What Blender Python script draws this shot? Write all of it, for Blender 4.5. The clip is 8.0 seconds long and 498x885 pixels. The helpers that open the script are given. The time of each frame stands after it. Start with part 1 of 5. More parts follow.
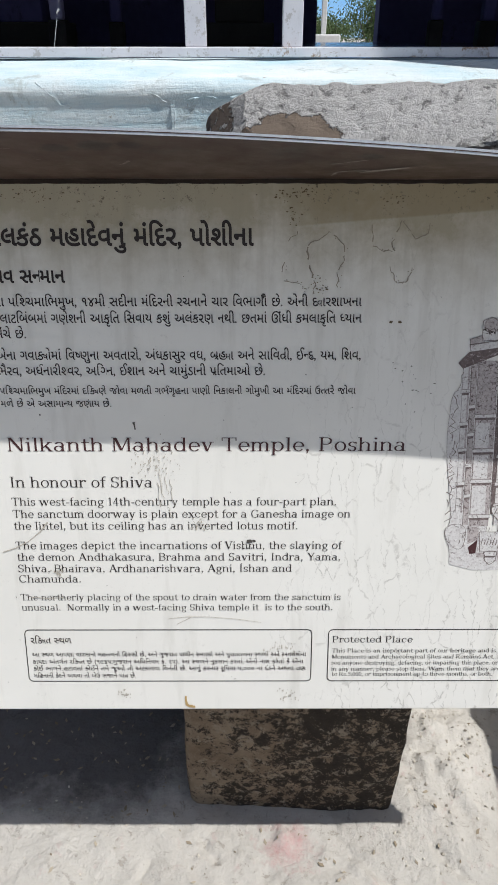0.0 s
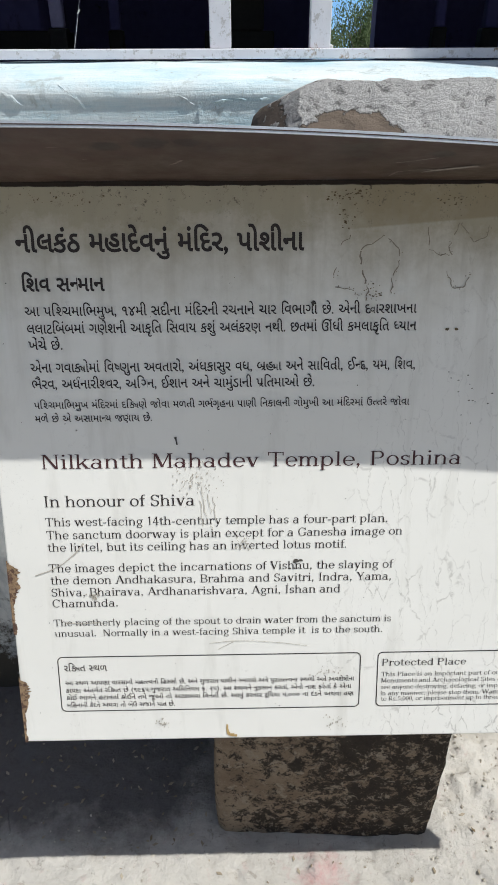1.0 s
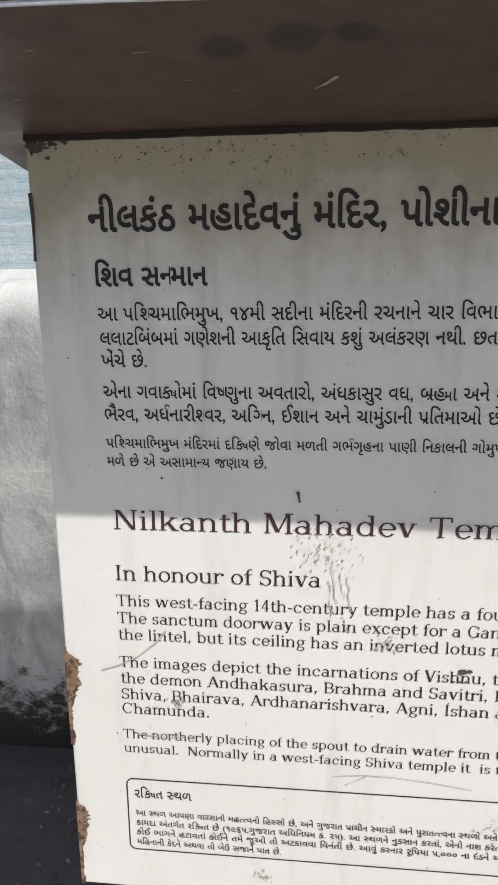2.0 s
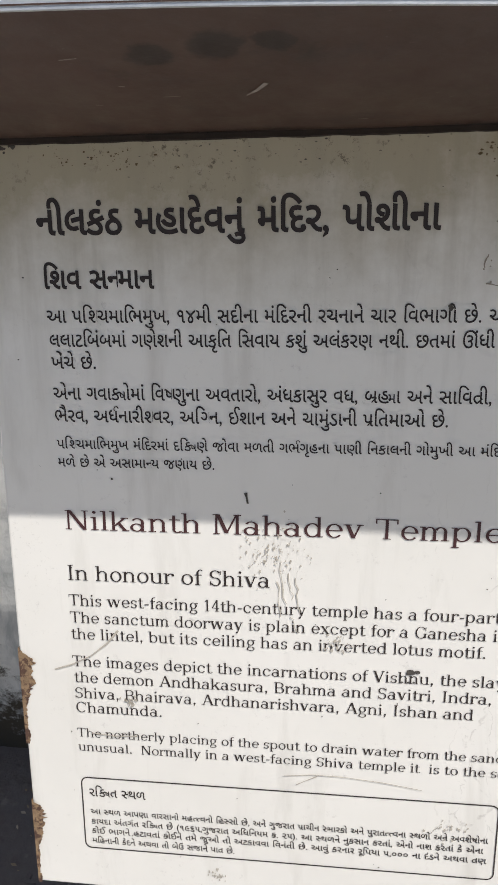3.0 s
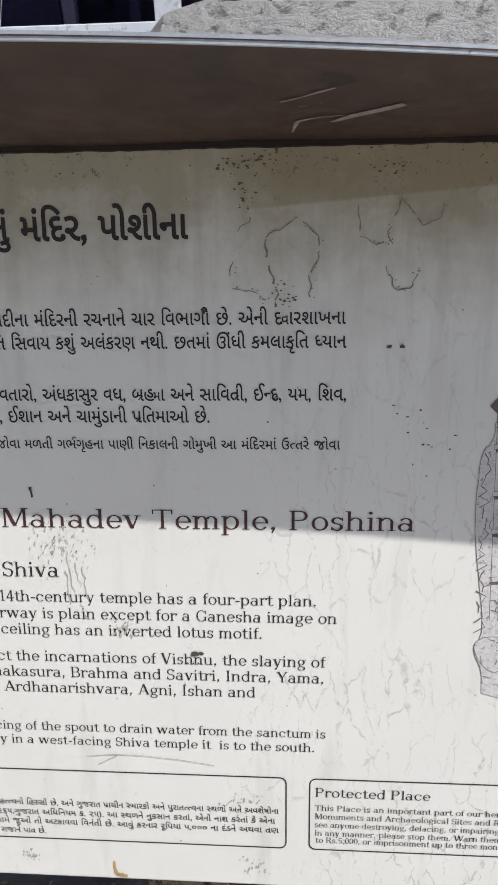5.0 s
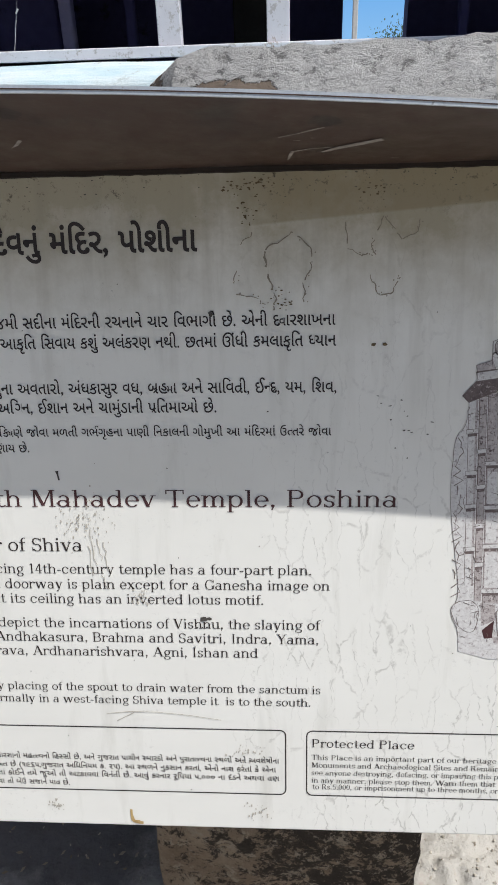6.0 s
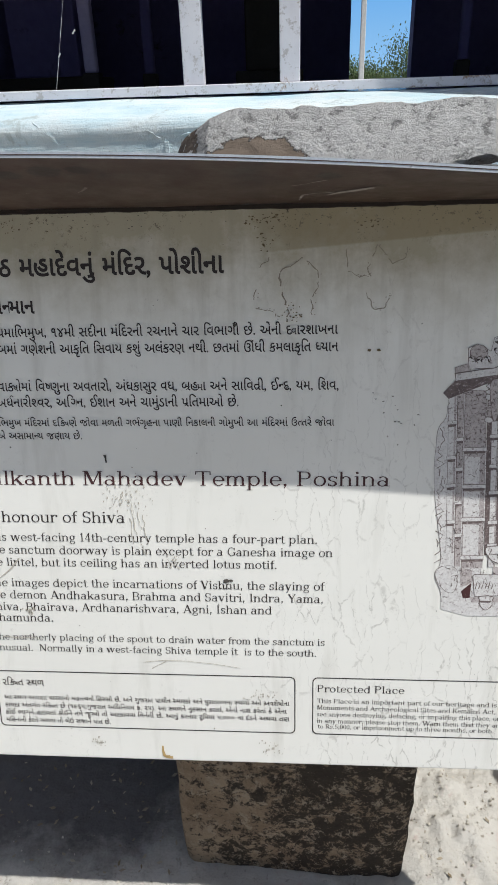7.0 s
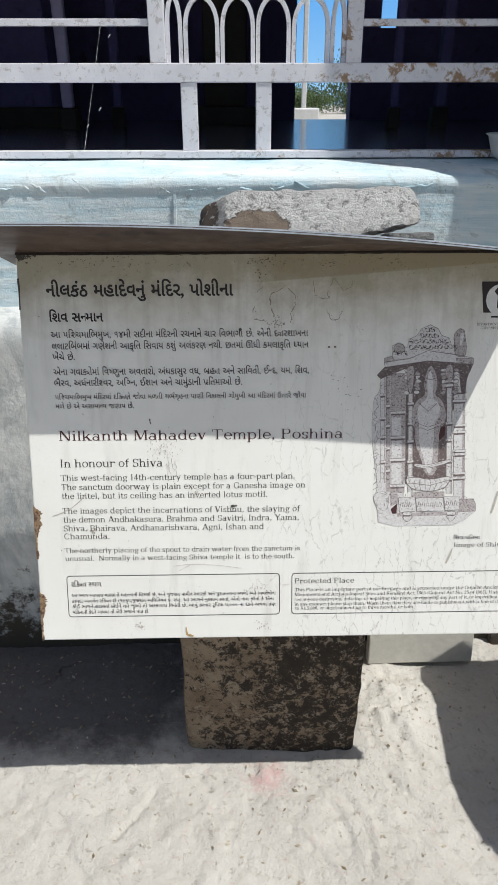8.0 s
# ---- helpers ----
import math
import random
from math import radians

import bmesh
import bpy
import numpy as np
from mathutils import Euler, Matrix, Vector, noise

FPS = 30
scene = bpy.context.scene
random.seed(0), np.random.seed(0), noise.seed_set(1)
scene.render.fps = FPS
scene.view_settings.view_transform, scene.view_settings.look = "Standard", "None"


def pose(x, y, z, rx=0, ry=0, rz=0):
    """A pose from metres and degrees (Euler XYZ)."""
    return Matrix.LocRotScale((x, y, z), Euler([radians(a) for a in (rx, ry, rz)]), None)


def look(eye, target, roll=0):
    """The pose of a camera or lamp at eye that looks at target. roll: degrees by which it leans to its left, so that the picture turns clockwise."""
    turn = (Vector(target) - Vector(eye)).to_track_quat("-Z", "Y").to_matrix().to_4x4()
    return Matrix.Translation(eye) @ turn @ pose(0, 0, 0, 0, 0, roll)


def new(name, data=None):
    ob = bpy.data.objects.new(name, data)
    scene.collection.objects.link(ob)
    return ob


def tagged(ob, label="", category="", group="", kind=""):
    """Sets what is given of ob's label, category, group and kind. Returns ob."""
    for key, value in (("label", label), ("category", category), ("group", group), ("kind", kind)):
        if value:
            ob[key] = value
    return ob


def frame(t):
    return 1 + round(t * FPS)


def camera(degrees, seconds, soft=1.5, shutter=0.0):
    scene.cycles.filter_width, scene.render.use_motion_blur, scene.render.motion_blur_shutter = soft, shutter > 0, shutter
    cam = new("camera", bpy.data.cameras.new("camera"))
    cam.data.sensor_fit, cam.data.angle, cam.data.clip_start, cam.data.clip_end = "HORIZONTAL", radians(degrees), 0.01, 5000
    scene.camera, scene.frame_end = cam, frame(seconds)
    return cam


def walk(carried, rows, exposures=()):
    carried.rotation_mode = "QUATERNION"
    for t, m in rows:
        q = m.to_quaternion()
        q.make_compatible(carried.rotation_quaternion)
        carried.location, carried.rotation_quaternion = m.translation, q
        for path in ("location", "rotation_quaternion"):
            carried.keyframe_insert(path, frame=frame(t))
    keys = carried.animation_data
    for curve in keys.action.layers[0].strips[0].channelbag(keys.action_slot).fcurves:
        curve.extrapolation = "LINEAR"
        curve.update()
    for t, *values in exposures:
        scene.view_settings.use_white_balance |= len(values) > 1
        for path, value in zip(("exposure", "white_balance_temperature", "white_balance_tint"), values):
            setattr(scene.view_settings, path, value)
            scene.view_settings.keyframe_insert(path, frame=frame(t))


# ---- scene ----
cam = camera(40.7, 8.0, soft=1.25)
PATH = [
    (0, (0.0, 0.0, 1.52), (0.003, 1.709, 0.481), -0.0),
    (0.5, (-0.015, -0.115, 1.559), (-0.004, 1.598, 0.527), -0.2),
    (1, (-0.077, 0.047, 1.502), (-0.049, 1.769, 0.485), -0.2),
    (1.2, (-0.104, 0.181, 1.451), (-0.082, 1.921, 0.467), -0.5),
    (1.5, (-0.138, 0.275, 1.421), (-0.248, 2.014, 0.441), -1.7),
    (1.7, (-0.147, 0.292, 1.404), (-0.335, 2.035, 0.44), -2.7),
    (2.8, (-0.122, 0.294, 1.397), (-0.333, 2.034, 0.435), -2.2),
    (3, (-0.095, 0.292, 1.4), (-0.3, 2.037, 0.444), -2.2),
    (3.5, (-0.032, 0.285, 1.399), (-0.228, 2.033, 0.447), -2.1),
    (4, (0.016, 0.275, 1.405), (-0.163, 2.026, 0.455), -2.0),
    (4.5, (0.076, 0.272, 1.407), (-0.074, 2.026, 0.458), -1.8),
    (4.7, (0.095, 0.271, 1.407), (-0.045, 2.024, 0.455), -1.8),
    (5.8, (0.112, 0.208, 1.425), (0.003, 1.969, 0.485), -1.8),
    (6, (0.102, 0.179, 1.436), (-0.008, 1.938, 0.490), -1.9),
    (6.5, (0.113, 0.117, 1.46), (-0.034, 1.875, 0.517), -2.3),
    (7, (0.098, 0.035, 1.49), (-0.034, 1.798, 0.556), -2.0),
    (7.5, (0.074, -0.119, 1.543), (-0.016, 1.645, 0.605), -1.5),
    (7.7, (0.053, -0.241, 1.57), (0.028, 1.536, 0.652), -0.6),
    (8, (0.015, -0.398, 1.618), (0.047, 1.384, 0.711), -0.1),
]
walk(cam, [(t, look(eye, target, roll)) for t, eye, target, roll in PATH],
     [(0.0, -0.06, 6250, 9), (1.0, -0.03, 6250, 7), (1.5, 0.0, 6350, 9), (3.5, 0.05, 6500, 11), (4.5, -0.02, 6350, 11), (6.5, -0.08, 6250, 8), (7.5, -0.07, 6250, 7), (8.0, 0.03, 6300, 7)])

# ---------------------------------------------------------------- light
LEAN_BACK = 15.8
SUN_WAY = Vector((-0.514, 0.257, -1.112)).normalized()
world = bpy.data.worlds.new("sky")
scene.world = world
world.use_nodes = True
wn = world.node_tree
sky = wn.nodes.new("ShaderNodeTexSky")
sky.sky_type = "NISHITA"
sky.sun_disc = False
sky.sun_elevation = math.asin(-SUN_WAY.z)
sky.sun_rotation = math.atan2(-SUN_WAY.x, -SUN_WAY.y)
sky.air_density, sky.dust_density, sky.ozone_density, sky.altitude = 1.0, 2.0, 0.8, 0
wn.nodes["Background"].inputs["Strength"].default_value = 0.068
wn.links.new(sky.outputs[0], wn.nodes["Background"].inputs["Color"])
sun_data = bpy.data.lights.new("sun", "SUN")
sun_data.energy, sun_data.angle, sun_data.color = 4.2, radians(0.53), (1.0, 0.965, 0.91)
sun = new("sun", sun_data)
sun.rotation_euler = SUN_WAY.to_track_quat("-Z", "Y").to_euler()
scene.view_settings.exposure = 0.0

# ---------------------------------------------------------------- materials


class Nodes:
    """Short hand for building one node material."""

    def __init__(self, name):
        self.mat = bpy.data.materials.new(name)
        self.mat.use_nodes = True
        self.tree = self.mat.node_tree
        self.bsdf = self.tree.nodes["Principled BSDF"]
        self.coord = self.tree.nodes.new("ShaderNodeTexCoord").outputs["Object"]

    def link(self, a, b):
        self.tree.links.new(a, b)

    def stretch(self, sx, sy, sz, source=None):
        n = self.tree.nodes.new("ShaderNodeMapping")
        n.inputs["Scale"].default_value = (sx, sy, sz)
        self.link(source or self.coord, n.inputs["Vector"])
        return n.outputs[0]

    def noise(self, scale, detail=4.0, rough=0.6, vec=None, warp=0.0):
        n = self.tree.nodes.new("ShaderNodeTexNoise")
        n.inputs["Scale"].default_value, n.inputs["Detail"].default_value = scale, detail
        n.inputs["Roughness"].default_value, n.inputs["Distortion"].default_value = rough, warp
        self.link(vec or self.coord, n.inputs["Vector"])
        return n.outputs["Fac"]

    def cells(self, scale, feature="F1", vec=None):
        n = self.tree.nodes.new("ShaderNodeTexVoronoi")
        n.feature = feature
        n.inputs["Scale"].default_value = scale
        self.link(vec or self.coord, n.inputs["Vector"])
        return n.outputs["Distance"]

    def ramp(self, fac, lo, hi, a=0.0, b=1.0):
        n = self.tree.nodes.new("ShaderNodeMapRange")
        for k, v in (("From Min", lo), ("From Max", hi), ("To Min", a), ("To Max", b)):
            n.inputs[k].default_value = v
        n.clamp = True
        self.link(fac, n.inputs["Value"])
        return n.outputs[0]

    def maths(self, op, a, b):
        n = self.tree.nodes.new("ShaderNodeMath")
        n.operation = op
        for s, v in zip(n.inputs, (a, b)):
            if isinstance(v, (int, float)):
                s.default_value = v
            else:
                self.link(v, s)
        return n.outputs[0]

    def axis(self, which):
        n = self.tree.nodes.new("ShaderNodeSeparateXYZ")
        self.link(self.coord, n.inputs[0])
        return n.outputs[which]

    def mix(self, fac, a, b, mode="MIX"):
        n = self.tree.nodes.new("ShaderNodeMix")
        n.data_type, n.blend_type = "RGBA", mode
        for s, v in ((n.inputs[0], fac), (n.inputs[6], a), (n.inputs[7], b)):
            if isinstance(v, (int, float)):
                s.default_value = v
            elif isinstance(v, tuple):
                s.default_value = (*v, 1.0)
            else:
                self.link(v, s)
        return n.outputs[2]

    def colour(self, c):
        s = self.bsdf.inputs["Base Color"]
        if isinstance(c, tuple):
            s.default_value = (*c, 1.0)
        else:
            self.link(c, s)
        return self

    def gloss(self, rough, metal=0.0, spec=0.5):
        for k, v in (("Roughness", rough), ("Metallic", metal), ("Specular IOR Level", spec)):
            if isinstance(v, (int, float)):
                self.bsdf.inputs[k].default_value = v
            else:
                self.link(v, self.bsdf.inputs[k])
        return self

    def bump(self, height, strength=0.4, depth=0.004):
        n = self.tree.nodes.new("ShaderNodeBump")
        n.inputs["Strength"].default_value, n.inputs["Distance"].default_value = strength, depth
        self.link(height, n.inputs["Height"])
        self.link(n.outputs[0], self.bsdf.inputs["Normal"])
        return self


def mottled(name, a, b, scale, rough=0.8, metal=0.0, fine=6.0, bump=0.3, depth=0.003, spec=0.4, dirt=None, dirt_lo=0.6, dirt_hi=0.7):
    """A surface in two tones with coarse blotches, fine grain and optional patches of dirt."""
    m = Nodes(name)
    c = m.mix(m.ramp(m.noise(scale, 5), 0.3, 0.7), a, b)
    grain = m.noise(scale * fine, 6, 0.7)
    c = m.mix(0.5, c, m.mix(grain, tuple(0.55 * v for v in a), tuple(min(1, 1.4 * v) for v in b)), "MIX")
    if dirt:
        c = m.mix(m.ramp(m.noise(scale * 1.7, 7, 0.72, warp=0.4), dirt_lo, dirt_hi), c, dirt)
    m.colour(c).gloss(rough, metal, spec).bump(grain, bump, depth)
    return m.mat


def warped(m, amount, scale, sx, sz):
    """Panel coordinates pushed about by noise and stretched, for wandering lines."""
    nz = m.tree.nodes.new("ShaderNodeTexNoise")
    nz.inputs["Scale"].default_value, nz.inputs["Detail"].default_value = scale, 5
    m.link(m.coord, nz.inputs["Vector"])
    ad = m.tree.nodes.new("ShaderNodeVectorMath")
    ad.operation = "MULTIPLY_ADD"
    ad.inputs[1].default_value = (amount, amount, amount)
    m.link(nz.outputs["Color"], ad.inputs[0])
    m.link(m.coord, ad.inputs[2])
    return m.stretch(sx, 1.0, sz, ad.outputs[0])


def panel_paint():
    m = Nodes("enamelled_panel")
    z, x = m.axis(2), m.axis(0)
    c = m.mix(m.ramp(m.noise(3, 5), 0.3, 0.7), (0.80, 0.785, 0.735), (0.875, 0.86, 0.815))
    # broad grey water runs
    runs = m.noise(1.0, 6, 0.65, m.stretch(22, 1, 3.5), 0.3)
    c = m.mix(m.ramp(runs, 0.55, 0.80, 0, 0.42), c, (0.50, 0.48, 0.42))
    # wandering drip lines where mud has run and dried
    worm = m.ramp(m.cells(1.0, "DISTANCE_TO_EDGE", warped(m, 0.026, 40, 50, 13)), 0.008, 0.034, 1, 0)
    bits = m.ramp(m.noise(75, 5, 0.7), 0.44, 0.55)
    where = m.ramp(m.maths("ADD", m.noise(5.0, 4, 0.6), m.ramp(x, -0.05, 0.20, -0.09, 0.10)), 0.48, 0.62)
    # flecked grey bloom where the enamel has chalked
    bloom = m.maths("MULTIPLY", m.ramp(m.noise(120, 6, 0.8), 0.56, 0.66), m.ramp(m.noise(11, 5, 0.65), 0.48, 0.64))
    c = m.mix(m.maths("MULTIPLY", bloom, 0.55), c, (0.50, 0.48, 0.45))
    c = m.mix(m.maths("MULTIPLY", m.maths("MULTIPLY", worm, bits), m.maths("MULTIPLY", where, m.ramp(z, 0.40, 0.52, 0.60, 0.2))), c, (0.42, 0.40, 0.365))
    # brown bleeding out from under the hood, and a tan band with a crisp lower edge
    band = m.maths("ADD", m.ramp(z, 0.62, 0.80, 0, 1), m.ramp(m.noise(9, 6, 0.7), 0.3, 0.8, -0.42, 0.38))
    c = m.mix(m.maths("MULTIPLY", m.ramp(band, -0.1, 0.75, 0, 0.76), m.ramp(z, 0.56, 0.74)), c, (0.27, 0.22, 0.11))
    tan_band = m.maths("MULTIPLY", m.ramp(m.maths("SUBTRACT", z, m.maths("MULTIPLY", x, 0.075)), 0.7445, 0.7470), m.ramp(x, 0.04, 0.10))
    c = m.mix(m.maths("MULTIPLY", tan_band, 0.55), c, (0.27, 0.21, 0.11))
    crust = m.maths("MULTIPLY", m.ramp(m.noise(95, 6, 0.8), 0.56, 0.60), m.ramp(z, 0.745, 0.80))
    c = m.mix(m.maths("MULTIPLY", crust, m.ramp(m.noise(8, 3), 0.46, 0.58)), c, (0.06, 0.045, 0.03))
    drip = m.maths("MULTIPLY", m.ramp(m.noise(1.0, 5, 0.6, m.stretch(34, 1, 3)), 0.50, 0.70), m.ramp(z, 0.48, 0.76))
    c = m.mix(m.maths("MULTIPLY", drip, 0.42), c, (0.32, 0.29, 0.22))
    m.colour(c).gloss(m.ramp(m.noise(14, 5), 0.3, 0.7, 0.30, 0.52), 0, 0.45)
    m.bump(m.noise(40, 5, 0.6), 0.10, 0.002)
    return m.mat


def hood_paint():
    m = Nodes("brown_primer_sheet")
    c = m.mix(m.ramp(m.noise(5, 5), 0.3, 0.7), (0.046, 0.028, 0.022), (0.072, 0.042, 0.033))
    c = m.mix(m.ramp(m.noise(9, 6, 0.7, warp=0.5), 0.54, 0.68, 0, 0.75), c, (0.022, 0.017, 0.015))
    c = m.mix(m.ramp(m.noise(28, 6, 0.7), 0.56, 0.75, 0, 0.45), c, (0.085, 0.062, 0.052))
    c = m.mix(m.ramp(m.noise(130, 4, 0.7), 0.68, 0.72, 0, 0.5), c, (0.16, 0.13, 0.11))
    ragged = m.ramp(m.noise(60, 4), 0.2, 0.8, -0.006, 0.006)
    for x, y, r in ((0.135, -0.150, 0.015), (-0.165, -0.160, 0.021), (-0.210, -0.150, 0.017), (-0.125, -0.165, 0.014)):
        spot = m.tree.nodes.new("ShaderNodeVectorMath")
        spot.operation = "DISTANCE"
        m.link(m.stretch(1.0, 1.0, 0.0), spot.inputs[0])
        spot.inputs[1].default_value = (x, y, 0.0)
        c = m.mix(m.ramp(m.maths("ADD", spot.outputs["Value"], ragged), r * 0.75, r, 0.75, 0), c, (0.017, 0.013, 0.012))
    m.colour(c).gloss(m.ramp(m.noise(18, 4), 0.3, 0.7, 0.34, 0.58), 0, 0.4).bump(m.noise(35, 5), 0.25, 0.002)
    return m.mat


def washed_wall():
    """Pale blue lime wash in brushed coats over plaster, grimy in patches."""
    m = Nodes("blue_limewash")
    brush = m.noise(1, 6, 0.7, m.stretch(3.0, 3.0, 46), 0.2)
    c = m.mix(m.ramp(brush, 0.35, 0.65), (0.47, 0.64, 0.715), (0.78, 0.84, 0.85))
    c = m.mix(m.ramp(m.noise(4.5, 6, 0.65), 0.48, 0.68, 0, 0.85), c, (0.70, 0.74, 0.745))
    c = m.mix(m.ramp(m.noise(11, 7, 0.75, warp=0.5), 0.57, 0.64, 0, 0.8), c, (0.43, 0.49, 0.49))
    c = m.mix(m.ramp(m.noise(40, 5, 0.75), 0.66, 0.70, 0, 0.9), c, (0.33, 0.32, 0.28))
    m.colour(c).gloss(0.85, 0, 0.25)
    m.bump(m.maths("ADD", m.noise(30, 6, 0.7), m.maths("MULTIPLY", brush, 0.9)), 0.6, 0.008)
    return m.mat


def plinth_wash():
    m = Nodes("weathered_plinth_wash")
    c = m.mix(m.ramp(m.noise(6, 6, 0.65), 0.35, 0.65), (0.50, 0.51, 0.50), (0.67, 0.67, 0.65))
    c = m.mix(m.ramp(m.noise(1, 6, 0.7, m.stretch(11, 11, 5.0), 0.5), 0.47, 0.60, 0, 0.8), c, (0.36, 0.38, 0.385))
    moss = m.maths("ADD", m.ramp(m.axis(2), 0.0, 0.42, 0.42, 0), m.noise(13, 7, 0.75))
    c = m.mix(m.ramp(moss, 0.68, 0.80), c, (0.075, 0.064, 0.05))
    m.colour(c).gloss(0.9, 0, 0.2).bump(m.noise(26, 7, 0.7), 0.6, 0.008)
    return m.mat


def cement():
    m = Nodes("cracked_cement")
    c = m.mix(m.ramp(m.noise(3.2, 6, 0.6), 0.3, 0.7), (0.44, 0.41, 0.37), (0.59, 0.56, 0.515))
    grit = m.noise(95, 6, 0.75)
    c = m.mix(m.ramp(grit, 0.3, 0.75, 0.0, 0.4), c, (0.66, 0.63, 0.58))
    c = m.mix(m.ramp(m.noise(15, 8, 0.72, warp=0.8), 0.56, 0.68, 0, 0.45), c, (0.36, 0.32, 0.27))
    c = m.mix(m.ramp(m.noise(38, 7, 0.75, warp=0.5), 0.57, 0.64, 0, 0.65), c, (0.30, 0.265, 0.225))
    wob = m.tree.nodes.new("ShaderNodeVectorMath")
    wob.operation = "MULTIPLY_ADD"
    nz = m.tree.nodes.new("ShaderNodeTexNoise")
    nz.inputs["Scale"].default_value, nz.inputs["Detail"].default_value = 6, 6
    m.link(m.coord, nz.inputs["Vector"])
    m.link(nz.outputs["Color"], wob.inputs[0])
    wob.inputs[1].default_value = (0.35, 0.35, 0.35)
    m.link(m.coord, wob.inputs[2])
    crack = m.cells(1.9, "DISTANCE_TO_EDGE", wob.outputs[0])
    line = m.maths("MULTIPLY", m.ramp(crack, 0.003, 0.009, 1, 0), m.ramp(m.noise(2.6, 4), 0.52, 0.60))
    c = m.mix(m.maths("MULTIPLY", line, 0.8), c, (0.17, 0.14, 0.115))
    # a smear of red offering powder in front of the block
    px_ = m.tree.nodes.new("ShaderNodeVectorMath")
    px_.operation = "DISTANCE"
    m.link(m.coord, px_.inputs[0])
    px_.inputs[1].default_value = (0.085, 0.80, 0.0)
    red = m.maths("ADD", m.ramp(px_.outputs["Value"], 0.0, 0.085, 0.55, 0), m.ramp(m.noise(30, 5, 0.7), 0.3, 0.7, -0.3, 0.25))
    c = m.mix(m.ramp(red, 0.1, 0.6, 0, 0.65), c, (0.50, 0.22, 0.22))
    # damp black grime along the plinth west of the block, board shade painted in
    shade_grime = m.maths("ADD", m.maths("MULTIPLY", m.ramp(m.axis(1), 0.80, 1.0), m.ramp(m.axis(0), 0.02, -0.25)), m.ramp(m.noise(7, 6, 0.7), 0.25, 0.75, -0.45, 0.35))
    c = m.mix(m.ramp(shade_grime, 0.15, 0.75, 0, 0.86), c, m.mix(m.noise(50, 6, 0.75), (0.055, 0.048, 0.05), (0.15, 0.135, 0.135)))
    # broken skin: rough areas where the float finish has crumbled
    crumbled = m.ramp(m.noise(4.0, 4, 0.6), 0.46, 0.60)
    chips = m.ramp(m.noise(44, 8, 0.72), 0.40, 0.56)
    h = m.maths("ADD", m.maths("MULTIPLY", grit, 0.4), m.noise(22, 6, 0.7))
    h = m.maths("ADD", h, m.maths("MULTIPLY", m.maths("MULTIPLY", chips, crumbled), 0.13))
    m.colour(c).gloss(0.93, 0, 0.2).bump(m.maths("SUBTRACT", h, m.maths("MULTIPLY", line, 1.5)), 0.9, 0.0085)
    return m.mat


def rough_stone(name, a, b, dark, shaded_fracture=None, pit=85):
    m = Nodes(name)
    c = m.mix(m.ramp(m.noise(9, 6, 0.65), 0.32, 0.68), a, b)
    pits = m.noise(pit, 7, 0.8)
    pecks = m.noise(1.0, 5, 0.7, m.stretch(pit * 0.8, pit * 0.8, pit * 0.95), 0.3)
    c = m.mix(m.ramp(pits, 0.34, 0.44, 0.25, 1.0), dark, c)
    c = m.mix(m.ramp(pecks, 0.37, 0.45, 0.75, 0.0), c, dark)
    pits = m.maths("ADD", pits, m.maths("MULTIPLY", pecks, 0.9))
    h = pits
    # brown fracture and west end; recess and facet shade are painted into both
    if shaded_fracture:
        d = m.tree.nodes.new("ShaderNodeVectorMath")
        d.operation = "DISTANCE"
        m.link(m.stretch(1.0, 0.3, 2.0), d.inputs[0])
        d.inputs[1].default_value = shaded_fracture[0]
        f = m.ramp(m.maths("ADD", d.outputs["Value"], m.ramp(m.noise(24, 6, 0.7), 0.2, 0.8, -0.025, 0.025)), shaded_fracture[1], shaded_fracture[1] + 0.004, 1, 0)
        end = m.ramp(m.maths("ADD", m.axis(0), m.ramp(m.noise(30, 5, 0.7), 0.2, 0.8, -0.03, 0.03)), -0.178, -0.172, 1, 0)
        f = m.maths("MAXIMUM", f, m.maths("MULTIPLY", end, m.ramp(m.noise(45, 4), 0.56, 0.60, 1, 0)))
        c = m.mix(f, c, m.mix(m.noise(35, 5), (0.115, 0.09, 0.072), (0.175, 0.14, 0.112)))
        h = m.maths("MULTIPLY", pits, m.maths("SUBTRACT", 1.15, f))
    m.colour(c).gloss(0.92, 0, 0.2).bump(h, 1.0, 0.017)
    return m.mat


def lichen_block():
    m = Nodes("lichened_sandstone")
    c = m.mix(m.ramp(m.noise(9, 8, 0.7), 0.35, 0.65), (0.23, 0.168, 0.115), (0.38, 0.295, 0.21))
    soot = m.maths("ADD", m.maths("ADD", m.maths("MULTIPLY", m.noise(30, 10, 0.82, warp=0.3), 0.75), m.maths("MULTIPLY", m.noise(55, 6, 0.8), 0.30)), m.maths("ADD", m.ramp(m.axis(0), -0.22, 0.05, -0.05, 0.035), m.ramp(m.noise(5, 3), 0.4, 0.65, -0.02, 0.03)))
    c = m.mix(m.ramp(soot, 0.495, 0.535, 0, 0.95), c, m.mix(m.noise(80, 5), (0.022, 0.018, 0.016), (0.07, 0.058, 0.048)))
    c = m.mix(m.ramp(m.noise(34, 9, 0.80, warp=0.3), 0.55, 0.59, 0, 0.9), c, m.mix(m.noise(90, 5), (0.25, 0.20, 0.14), (0.50, 0.42, 0.33)))
    m.colour(c).gloss(0.95, 0, 0.15).bump(m.maths("ADD", m.noise(20, 8, 0.75), m.maths("MULTIPLY", m.noise(110, 5, 0.7), 0.4)), 1.0, 0.016)
    return m.mat


